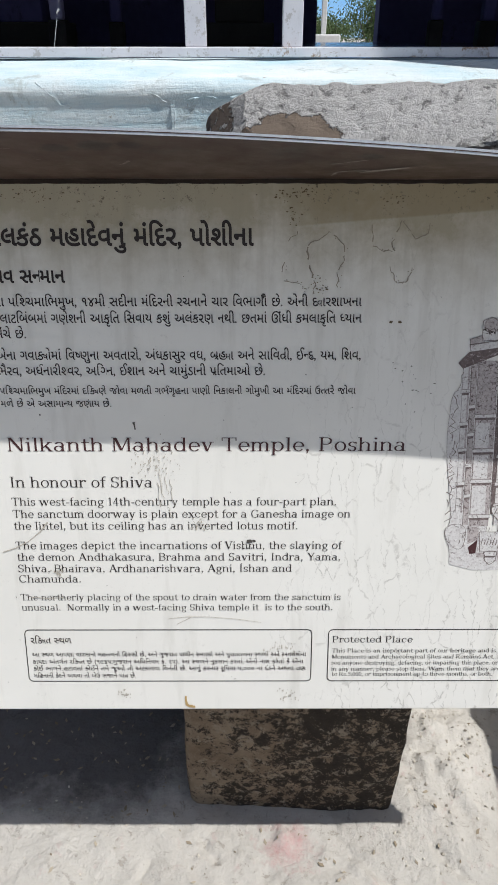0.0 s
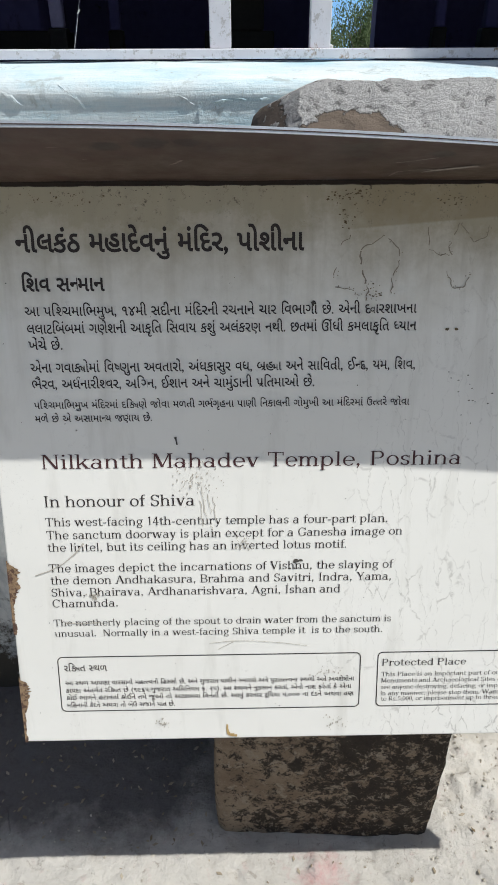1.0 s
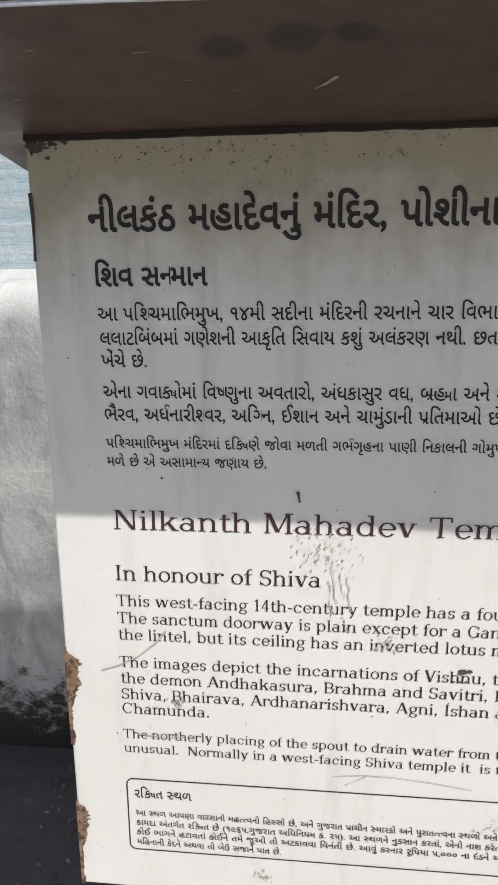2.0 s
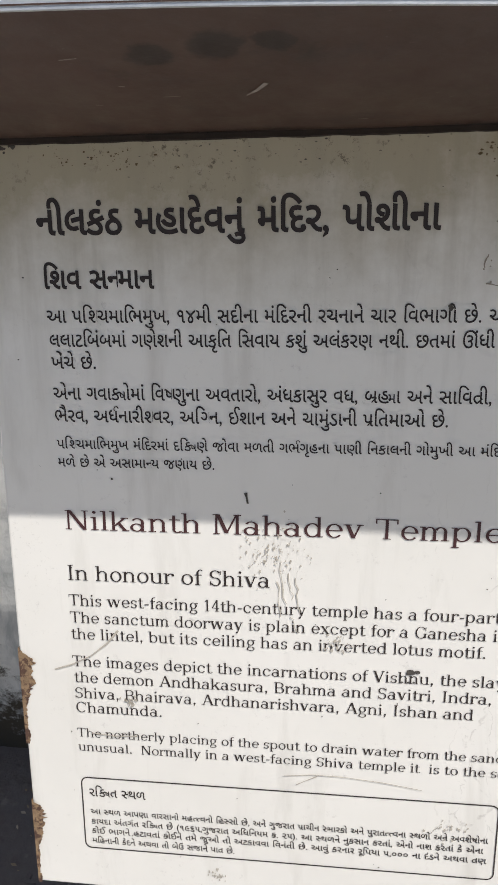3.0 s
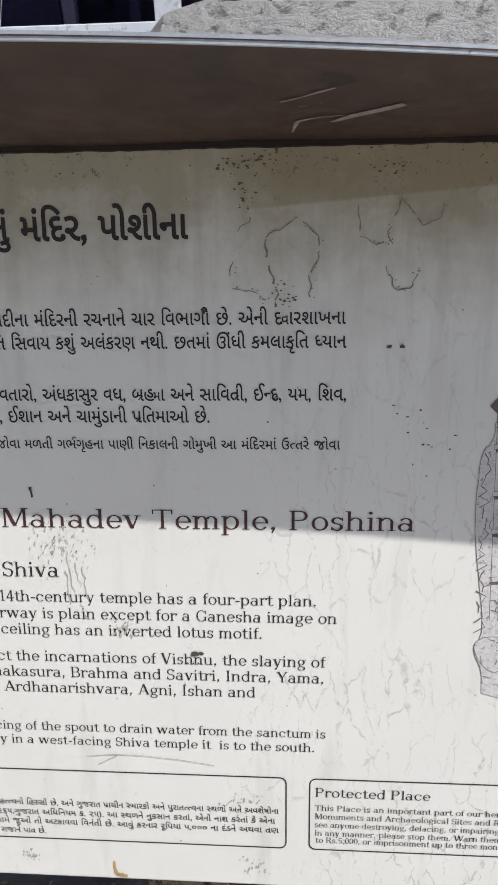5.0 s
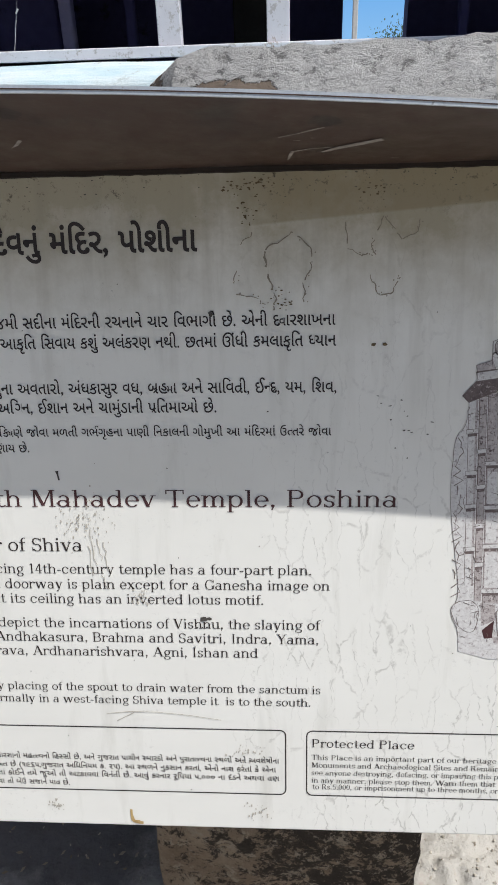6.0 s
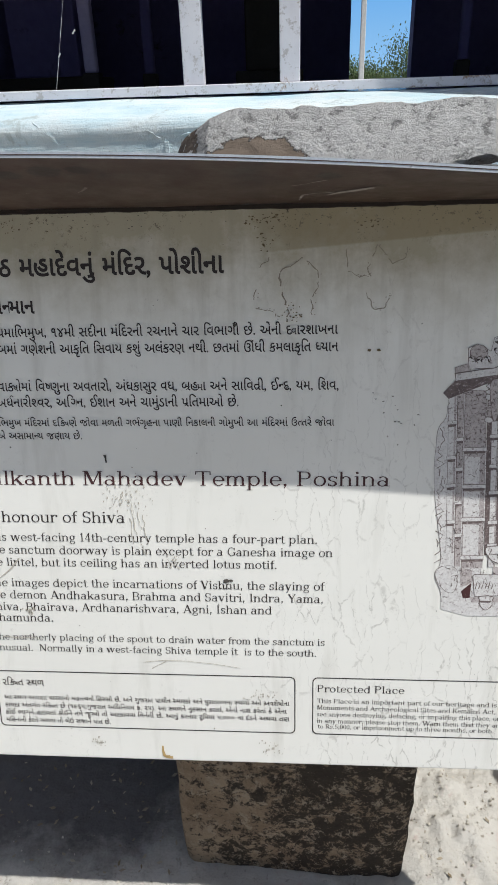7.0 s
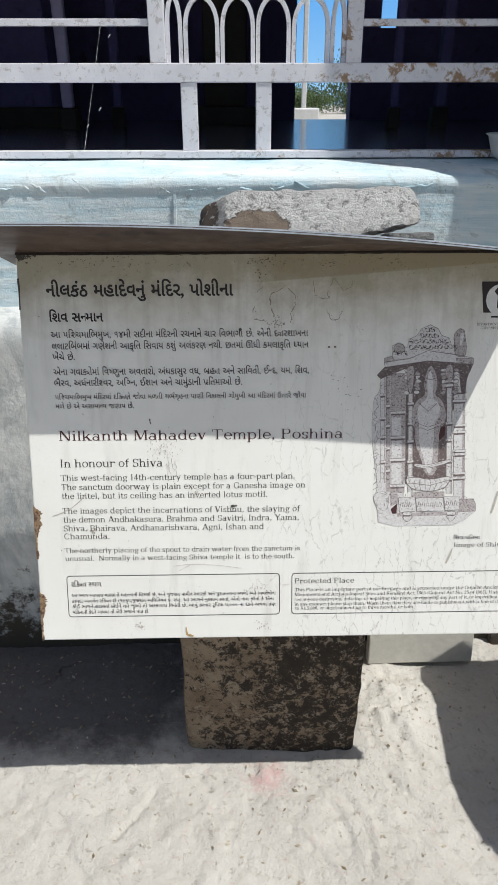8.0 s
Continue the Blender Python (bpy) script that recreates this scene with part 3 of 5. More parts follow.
def hood_mesh():
    """A bent sheet over the top of the board, drooping towards its east end."""
    n, m, t = 48, 14, 0.0025
    bm = bmesh.new()
    top, low = [], []
    for i in range(n + 1):
        x = -0.462 + (0.622 + 0.462) * i / n
        ru, rl = [], []
        for j in range(m + 1):
            d = hood_depth(x)
            y = -d + (d + 0.18) * j / m
            z = under_hood(x, y)
            ru.append(bm.verts.new((x, y, z + t)))
            rl.append(bm.verts.new((x, y, z)))
        top.append(ru)
        low.append(rl)
    for i in range(n):
        for j in range(m):
            bm.faces.new((top[i][j], top[i + 1][j], top[i + 1][j + 1], top[i][j + 1]))
            bm.faces.new((low[i][j], low[i][j + 1], low[i + 1][j + 1], low[i + 1][j]))
        bm.faces.new((top[i][0], low[i][0], low[i + 1][0], top[i + 1][0]))
        bm.faces.new((top[i][m], top[i + 1][m], low[i + 1][m], low[i][m]))
    for r in (0, n):
        for j in range(m):
            bm.faces.new((top[r][j], top[r][j + 1], low[r][j + 1], low[r][j]))
    bmesh.ops.recalc_face_normals(bm, faces=bm.faces)
    return bm


hood = part("hood", hood_mesh(), M_HOOD, board, "brown primed sheet metal hood, bent down at one end", smooth=False)
bm = bmesh.new()
lip = []
for i in range(49):
    x = -0.462 + 1.084 * i / 48
    z, d = hood_front(x), hood_depth(x)
    lip.append([bm.verts.new(v) for v in ((x, -d - 0.0025, z - 0.0012), (x, -d - 0.0025, z + 0.0045), (x, -d + 0.012, z + 0.0058), (x, -d + 0.012, z + 0.0032), (x, -d - 0.0002, z + 0.0026), (x, -d - 0.0002, z - 0.0012))])
for a, b in zip(lip, lip[1:]):
    for k in range(6):
        bm.faces.new((a[k], a[(k + 1) % 6], b[(k + 1) % 6], b[k]))
bm.faces.new(lip[0])
bm.faces.new(lip[-1][::-1])
bmesh.ops.recalc_face_normals(bm, faces=bm.faces)
part("hood_lip", bm, M_EDGE, hood, "worn bare metal lip")
# dark strip laid along the lip, painting the shade of its groove
bm = bmesh.new()
seam = []
for i in range(49):
    x = -0.462 + 1.084 * i / 48
    z, d = hood_front(x), hood_depth(x)
    seam.append([bm.verts.new((x, -d - 0.0030, z + h)) for h in (0.0010, 0.0020)])
for a, b in zip(seam, seam[1:]):
    bm.faces.new((a[0], b[0], b[1], a[1]))
part("lip_groove_line", bm, M_HOOD, hood, "dark strip standing in for a shaded groove in the lip")
# black strip that paints the gap shade where the hood meets the panel top
bm = bmesh.new()
strip_rows = []
for i in range(121):
    x = L + (R_ - L) * i / 120
    drop = 0.0048 + 0.0012 * noise.noise(Vector((x * 40, 0, 2))) + 0.0006 * noise.noise(Vector((x * 170, 0, 5)))
    strip_rows.append([bm.verts.new(v) for v in ((x, -0.0035, 0.8086), (x, -0.0035, 0.8086 - drop), (x, -0.0006, 0.8080 - drop), (x, -0.0006, 0.8086))])
for a, b in zip(strip_rows, strip_rows[1:]):
    for k in range(4):
        bm.faces.new((a[k], a[(k + 1) % 4], b[(k + 1) % 4], b[k]))
bm.faces.new(strip_rows[0])
bm.faces.new(strip_rows[-1][::-1])
bmesh.ops.recalc_face_normals(bm, faces=bm.faces)
part("gap_shade_strip", bm, M_GAP, hood, "black strip standing in for the gap shade under the hood")
# brackets behind, standing on the block
for x in (-0.02, 0.22):
    part("back_bracket", box(x, x + 0.03, 0.027, 0.032, 0.02, 0.80, 0.001), M_HOOD, board)
    part("back_leg", box(x, x + 0.03, 0.032, 0.30, 0.03, 0.06, 0.001), M_HOOD, board)

INK_Y = -0.0006


def put_text(body, size, weight=0.0):
    """The outline mesh of a run of writing in the built-in font, lying in the xy plane."""
    cu = bpy.data.curves.new("text_line", "FONT")
    cu.body, cu.size, cu.resolution_u, cu.offset = body, size, 2, weight * size
    ob = new("text_line", cu)
    bpy.context.view_layer.update()
    me = bpy.data.meshes.new_from_object(ob.evaluated_get(bpy.context.evaluated_depsgraph_get()))
    bpy.data.objects.remove(ob)
    bpy.data.curves.remove(cu)
    bm = bmesh.new()
    bm.from_mesh(me)
    bpy.data.meshes.remove(me)
    return bm


def right_end(bm):
    return max((v.co.x for v in bm.verts), default=0.0)


VOWEL_I, VIRAMA, RA = "\u0abf", "\u0acd", "\u0ab0"
STEMMED = "ખગઘચણતથધનપબભમયલવશષસ"
HALF, BELOW, FOOT, OVERHEAD = "|", "~", "^", "`"


def visual(body):
    """Puts the signs into the order in which they are written.

    HALF follows a letter that loses its stem, BELOW one that carries the next letter small,
    FOOT one with the slanting r-stroke, OVERHEAD one under the r-hook."""
    out, k = [], 0
    while k < len(body):
        ch, nxt, third = body[k], body[k + 1:k + 2], body[k + 2:k + 3]
        if ch == RA and nxt == VIRAMA and third:
            out.append(third)
            k += 3
            while k < len(body) and "\u0abe" <= body[k] <= "\u0acc":
                out.insert(len(out) - (body[k] == VOWEL_I), body[k])
                k += 1
            out.append(OVERHEAD)
            continue
        if nxt == VIRAMA and third == RA:
            out += [ch, FOOT]
            k += 3
            continue
        if nxt == VIRAMA and third:
            out += [ch, HALF if ch in STEMMED else BELOW]
            k += 2
            continue
        if ch == VOWEL_I:
            at = len(out) - 1
            while at >= 1 and out[at] in (FOOT, OVERHEAD):
                at -= 1
            while at >= 2 and out[at - 1] in (HALF, BELOW):
                at -= 2
            out.insert(at, ch)
        else:
            out.append(ch)
        k += 1
    return "".join(out)


def stroke_into(whole, pts, w):
    """One pen stroke of even width along points in the xy plane."""
    q, ring = [Vector((*p, 0)) for p in pts], []
    for i, p in enumerate(q):
        t = (q[min(i + 1, len(q) - 1)] - q[max(i - 1, 0)]).normalized()
        n = Vector((-t.y, t.x, 0)) * w / 2
        ring.append((whole.verts.new(p + n), whole.verts.new(p - n)))
    for (a, b), (c, d) in zip(ring, ring[1:]):
        whole.faces.new((a, b, d, c))


def gujarati(body, size, weight):
    """A line of Gujarati, set piece by piece, with joined letters built out of their parts."""
    pen, whole = 0.0, bmesh.new()
    probe = put_text("\u0abe", size, weight)
    tick = right_end(probe)
    probe.free()

    def lay(text, x, scale=1.0, cut=0.0):
        bm = put_text(text, size, weight)
        end = right_end(bm)
        if cut:
            bmesh.ops.bisect_plane(bm, geom=bm.verts[:] + bm.edges[:] + bm.faces[:], plane_co=(end - cut, 0, 0), plane_no=(1, 0, 0), clear_outer=True)
        verts = {v: whole.verts.new((v.co.x * scale + x, v.co.y * scale, 0)) for v in bm.verts}
        for f in bm.faces:
            whole.faces.new([verts[v] for v in f.verts])
        bm.free()
        return end

    def advance(text):
        bm = put_text(text + "\u0abe", size, weight)
        wide = right_end(bm) - tick
        bm.free()
        return wide

    for word in visual(body).split(" "):
        small = False
        for run in joined_runs(word):
            mark = run[-1] if run[-1] in (HALF, BELOW, FOOT, OVERHEAD) else ""
            text = run[:-1] if mark else run
            if small and text:
                lay(text[0], pen - 0.06 * size, 0.74)
                pen += advance(text[0]) * 0.74 - 0.06 * size
                text, small = text[1:], False
            if mark in (HALF, BELOW, FOOT) and text:
                head, last = text[:-1], text[-1]
                if head:
                    lay(head, pen)
                    pen += advance(head)
                if mark == HALF:
                    pen += lay(last, pen, cut=0.16 * size) - 0.16 * size
                else:
                    end = lay(last, pen) + pen
                    pen += advance(last)
                    small = mark == BELOW
                    if mark == FOOT:
                        stroke_into(whole, [(end - 0.05 * size, 0.27 * size), (end - 0.20 * size, 0.15 * size), (end - 0.32 * size, 0.03 * size)], 0.065 * size)
            elif text:
                lay(text, pen)
                pen += advance(text)
            if mark == OVERHEAD:
                stroke_into(whole, [(pen - (0.12 + 0.13 * math.cos(radians(a))) * size, (0.70 + 0.13 * math.sin(radians(a))) * size) for a in range(-40, 200, 30)], 0.06 * size)
        pen += 0.34 * size
    return whole


def joined_runs(word):
    """Cuts a word after each of the joining marks."""
    runs, run = [], ""
    for ch in word:
        run += ch
        if ch in (HALF, BELOW, FOOT, OVERHEAD):
            runs.append(run)
            run = ""
    return runs + [run] if run else runs


STEM, THIN, SERIF, OVER = 0.108, 0.050, 0.042, 0.085


class Pen:
    """Draws slab-serif letters out of stems, bowls and bars; capitals are 1 high."""

    def __init__(self):
        self.bm, self.x, self.k = bmesh.new(), 0.0, 0

    def quad(self, *pts):
        self.k = (self.k + 1) % 9
        self.bm.faces.new([self.bm.verts.new((self.x + a, b, 0.00002 * self.k)) for a, b in pts])

    def bar(self, x0, x1, y, w=THIN):
        self.quad((x0, y - w / 2), (x1, y - w / 2), (x1, y + w / 2), (x0, y + w / 2))

    def slab(self, x, y, up, lo=1.0, hi=1.0, w=STEM):
        h = SERIF * up
        self.quad((x - w / 2 - OVER * lo, y), (x + w / 2 + OVER * hi, y), (x + w / 2 + OVER * hi, y + h), (x - w / 2 - OVER * lo, y + h))

    def stem(self, x, y0, y1, ends="", w=STEM):
        self.quad((x - w / 2, y0), (x + w / 2, y0), (x + w / 2, y1), (x - w / 2, y1))
        for e in ends:
            if e == "B":
                self.slab(x, y0, 1, w=w)
            elif e == "T":
                self.slab(x, y1, -1, w=w)
            elif e == "t":
                self.slab(x, y1, -1, 1.1, 0, w=w)
            elif e == "f":
                self.slab(x, y0, 1, 0, 1.0, w=w)

    def slant(self, x0, y0, x1, y1, w):
        self.quad((x0 - w / 2, y0), (x0 + w / 2, y0), (x1 + w / 2, y1), (x1 - w / 2, y1))

    def arc(self, cx, cy, rx, ry, a0, a1, w=STEM, thin=THIN):
        n = max(4, int(abs(a1 - a0) / 20))
        pts = []
        for i in range(n + 1):
            a = radians(a0 + (a1 - a0) * i / n)
            c, s = math.cos(a), math.sin(a)
            pts.append(((cx + rx * c, cy + ry * s), (cx + (rx - w) * c, cy + (ry - thin) * s)))
        for (a, b), (c, d) in zip(pts, pts[1:]):
            self.quad(a, b, d, c)

    def dot(self, x, y, r=0.075):
        self.bm.faces.new([self.bm.verts.new((self.x + x + r * math.cos(a * math.tau / 10), y + r * math.sin(a * math.tau / 10), 0)) for a in range(10)])


def arch(p, x, w=0.42):
    """The shoulder and second leg of n, h and m."""
    p.arc(x + w / 2 + 0.02, 0.42, w / 2 + 0.045, 0.27, 0, 155)
    p.stem(x + w, 0, 0.44, "B")


def glyph(p, c):
    """Draws one letter and returns its width."""
    if c == "a":
        p.arc(0.31, 0.45, 0.25, 0.24, -5, 150), p.arc(0.28, 0.20, 0.25, 0.215, 15, 345), p.stem(0.495, 0, 0.46, "f")
        return 0.70
    if c == "b":
        p.stem(0.15, 0, 1.0, "t"), p.arc(0.37, 0.34, 0.30, 0.355, -150, 150)
        return 0.74
    if c in "ce":
        p.arc(0.35, 0.34, 0.30, 0.355, 42 if c == "c" else 0, 322)
        if c == "e":
            p.bar(0.10, 0.64, 0.355)
        else:
            p.dot(0.55, 0.52, 0.07)
        return 0.68
    if c == "d":
        p.stem(0.57, 0, 1.0, "tf"), p.arc(0.34, 0.34, 0.30, 0.355, 30, 330)
        return 0.76
    if c == "f":
        p.stem(0.20, 0, 0.80, "B"), p.arc(0.365, 0.78, 0.2275, 0.24, 60, 180), p.bar(0.03, 0.42, 0.655)
        return 0.42
    if c == "g":
        p.arc(0.33, 0.43, 0.26, 0.265, 0, 360), p.arc(0.33, -0.13, 0.29, 0.19, 0, 360, 0.09), p.slant(0.20, 0.03, 0.20, 0.22, 0.08), p.bar(0.50, 0.68, 0.645)
        return 0.70
    if c in "hn":
        p.stem(0.15, 0, 1.0 if c == "h" else 0.68, "tB"), arch(p, 0.15)
        return 0.76
    if c == "m":
        p.stem(0.15, 0, 0.68, "tB"), arch(p, 0.15, 0.37), arch(p, 0.52, 0.37)
        return 1.08
    if c in "ij":
        p.stem(0.18, 0 if c == "i" else -0.12, 0.68, "tB" if c == "i" else "t"), p.dot(0.17, 0.92)
        if c == "j":
            p.arc(0.04, -0.12, 0.2025, 0.19, -110, 0)
        return 0.37
    if c == "k":
        p.stem(0.15, 0, 1.0, "tB"), p.slant(0.20, 0.26, 0.56, 0.66, 0.10), p.slant(0.60, 0, 0.33, 0.42, 0.15), p.slab(0.56, 0.68, -1), p.slab(0.60, 0, 1)
        return 0.74
    if c == "l":
        p.stem(0.18, 0, 1.0, "tB")
        return 0.37
    if c == "o":
        p.arc(0.35, 0.34, 0.31, 0.355, 0, 360)
        return 0.70
    if c == "p":
        p.stem(0.15, -0.31, 0.68, "tB"), p.arc(0.38, 0.34, 0.30, 0.355, -150, 150)
        return 0.75
    if c == "r":
        p.stem(0.15, 0, 0.68, "tB"), p.arc(0.38, 0.42, 0.22, 0.27, 55, 155), p.dot(0.49, 0.58, 0.08)
        return 0.55
    if c in "sS":
        k, w = (1.0, 0.22) if c == "s" else (1.46, 0.29)
        cx = w + 0.06
        p.arc(cx, 0.505 * k, w, 0.185 * k, 25, 270), p.arc(cx, 0.175 * k, w, 0.192 * k, 90, -155)
        p.stem(cx + w - 0.03, 0.50 * k, 0.66 * k, "", 0.05), p.stem(cx - w + 0.03, 0.02, 0.19 * k, "", 0.05)
        return 2 * w + 0.13
    if c == "t":
        p.stem(0.20, 0.14, 0.88), p.bar(0.03, 0.42, 0.655), p.arc(0.335, 0.15, 0.1975, 0.165, 180, 330)
        return 0.47
    if c == "u":
        p.stem(0.15, 0.22, 0.68, "t"), p.arc(0.375, 0.24, 0.2875, 0.255, 180, 325), p.stem(0.57, 0, 0.68, "tf")
        return 0.76
    if c in "vy":
        p.slant(0.35, 0, 0.13, 0.68, 0.14), p.slant(0.35, 0, 0.57, 0.68, 0.07), p.slab(0.13, 0.68, -1), p.slab(0.57, 0.68, -1, w=0.07)
        if c == "y":
            p.slant(0.24, -0.28, 0.35, 0.02, 0.07), p.dot(0.20, -0.25, 0.07)
        return 0.70
    if c == "w":
        for s in (0, 0.42):
            p.slant(0.32 + s, 0, 0.13 + s, 0.68, 0.14), p.slant(0.32 + s, 0, 0.53 + s, 0.68, 0.07)
        p.slab(0.13, 0.68, -1), p.slab(0.95, 0.68, -1, w=0.07), p.slab(0.54, 0.68, -1)
        return 1.08
    if c == "x":
        p.slant(0.56, 0, 0.14, 0.68, 0.15), p.slant(0.12, 0, 0.54, 0.68, 0.07)
        for s in (0.13, 0.55):
            p.slab(s, 0, 1), p.slab(s, 0.68, -1)
        return 0.70
    if c == "z":
        p.bar(0.08, 0.54, 0.65), p.bar(0.06, 0.56, 0.03), p.slant(0.12, 0, 0.50, 0.68, 0.12)
        return 0.62
    if c == "A":
        p.slant(0.13, 0, 0.46, 1.0, 0.075), p.slant(0.80, 0, 0.46, 1.0, 0.15), p.bar(0.24, 0.70, 0.32), p.slab(0.13, 0, 1), p.slab(0.80, 0, 1)
        return 0.94
    if c in "BPR":
        p.stem(0.18, 0, 1.0, "BT"), p.bar(0.18, 0.45, 0.969), p.bar(0.18, 0.45, 0.50)
        p.arc(0.44, 0.735, 0.28, 0.266, -90, 90)
        if c == "B":
            p.bar(0.18, 0.48, 0.031), p.arc(0.47, 0.265, 0.30, 0.266, -90, 90)
        if c == "R":
            p.slant(0.76, 0, 0.46, 0.50, 0.15), p.slab(0.76, 0, 1, 0, 1)
        return 0.82 if c != "R" else 0.90
    if c in "CG":
        p.arc(0.47, 0.5, 0.40, 0.52, 42, 318), p.stem(0.79, 0.68, 0.98, "", 0.05)
        if c == "G":
            p.stem(0.76, 0.06, 0.42, "T")
        return 0.92
    if c == "D":
        p.stem(0.18, 0, 1.0, "BT"), p.bar(0.18, 0.46, 0.969), p.bar(0.18, 0.46, 0.031), p.arc(0.44, 0.5, 0.42, 0.5, -90, 90)
        return 0.94
    if c == "E":
        p.stem(0.18, 0, 1.0, "BT"), p.bar(0.18, 0.70, 0.969), p.bar(0.18, 0.56, 0.52), p.bar(0.18, 0.72, 0.031)
        return 0.80
    if c == "I":
        p.stem(0.22, 0, 1.0, "BT")
        return 0.46
    if c == "M":
        p.stem(0.17, 0, 1.0, "B", 0.075), p.stem(0.93, 0, 1.0, "BT"), p.slant(0.54, 0.06, 0.22, 1.0, 0.15), p.slant(0.54, 0.06, 0.90, 1.0, 0.07), p.slab(0.17, 1.0, -1, 1, 0.6, 0.075)
        return 1.12
    if c == "N":
        p.stem(0.17, 0, 1.0, "B", 0.075), p.stem(0.80, 0, 1.0, "T", 0.075), p.slant(0.78, 0, 0.20, 1.0, 0.15), p.slab(0.17, 1.0, -1, 1, 0.4, 0.075)
        return 0.98
    if c == "O":
        p.arc(0.48, 0.5, 0.42, 0.52, 0, 360)
        return 0.96
    if c == "T":
        p.stem(0.44, 0, 1.0, "B"), p.bar(0.05, 0.83, 0.969), p.stem(0.075, 0.76, 0.97, "", 0.05), p.stem(0.805, 0.76, 0.97, "", 0.05)
        return 0.88
    if c in "VW":
        for s in (0, 0.56)[:1 if c == "V" else 2]:
            p.slant(0.44 + s, 0, 0.14 + s, 1.0, 0.15), p.slant(0.44 + s, 0, 0.74 + s, 1.0, 0.075), p.slab(0.14 + s, 1.0, -1), p.slab(0.74 + s, 1.0, -1, w=0.075)
        return 0.86 if c == "V" else 1.40
    if c == "Y":
        p.stem(0.44, 0, 0.48, "B"), p.slant(0.44, 0.44, 0.14, 1.0, 0.14), p.slant(0.44, 0.44, 0.74, 1.0, 0.075), p.slab(0.14, 1.0, -1), p.slab(0.74, 1.0, -1, w=0.075)
        return 0.86
    if c == "0":
        p.arc(0.32, 0.5, 0.27, 0.52, 0, 360)
        return 0.64
    if c == "1":
        p.stem(0.30, 0, 1.0, "B"), p.slant(0.14, 0.82, 0.28, 1.0, 0.08)
        return 0.56
    if c == "2":
        p.arc(0.30, 0.73, 0.26, 0.29, -25, 175), p.slant(0.12, 0.03, 0.48, 0.60, 0.11), p.bar(0.06, 0.58, 0.045, 0.09)
        return 0.64
    if c == "4":
        p.stem(0.44, 0, 1.0, "B"), p.slant(0.09, 0.28, 0.43, 1.0, 0.08), p.bar(0.06, 0.62, 0.29)
        return 0.68
    if c == "5":
        p.bar(0.12, 0.54, 0.96, 0.08), p.stem(0.14, 0.52, 0.98, "", 0.06), p.arc(0.30, 0.32, 0.27, 0.34, -150, 130)
        return 0.64
    if c in "69":
        f = 1 if c == "6" else -1
        y = 0.32 if c == "6" else 0.68
        p.arc(0.32, y, 0.27, 0.34, 0, 360), p.arc(0.32 + f * 0.10, 0.5, f * 0.37, f * 0.52, 95, 185, f * STEM, f * THIN)
        return 0.64
    if c in ",.":
        p.dot(0.14, 0.07, 0.08)
        if c == ",":
            p.slant(0.10, -0.17, 0.18, 0.06, 0.06)
        return 0.34
    if c == "-":
        p.bar(0.05, 0.37, 0.33, 0.075)
        return 0.42
    if c in "()":
        if c == "(":
            p.arc(0.46, 0.4, 0.38, 0.75, 125, 235, 0.09)
        else:
            p.arc(-0.08, 0.4, 0.38, 0.75, -55, 55, 0.09)
        return 0.38
    return 0.36


def roman(body, cap):
    p = Pen()
    for ch in body:
        p.x += glyph(p, ch)
    for v in p.bm.verts:
        v.co.x, v.co.y, v.co.z = v.co.x * cap, v.co.y * cap, v.co.z
    return p.bm


def line(body, x0, x1, z, cap, mat=None, latin=False, weight=0.0):
    """A printed line from x0 to x1 on the panel, its baseline at z, with letters cap high."""
    bm = roman(body, cap) if latin else gujarati(body, cap / 0.66, weight)
    lo, hi = min(v.co.x for v in bm.verts), right_end(bm)
    k = (x1 - x0) / (hi - lo)
    for v in bm.verts:
        v.co = Vector((x0 + (v.co.x - lo) * k, INK_Y - v.co.z, z + v.co.y))
    for f in bm.faces:
        f.normal_update()
        if f.normal.y > 0:
            f.normal_flip()
    return part("text_line", bm, mat or M_INK, board)


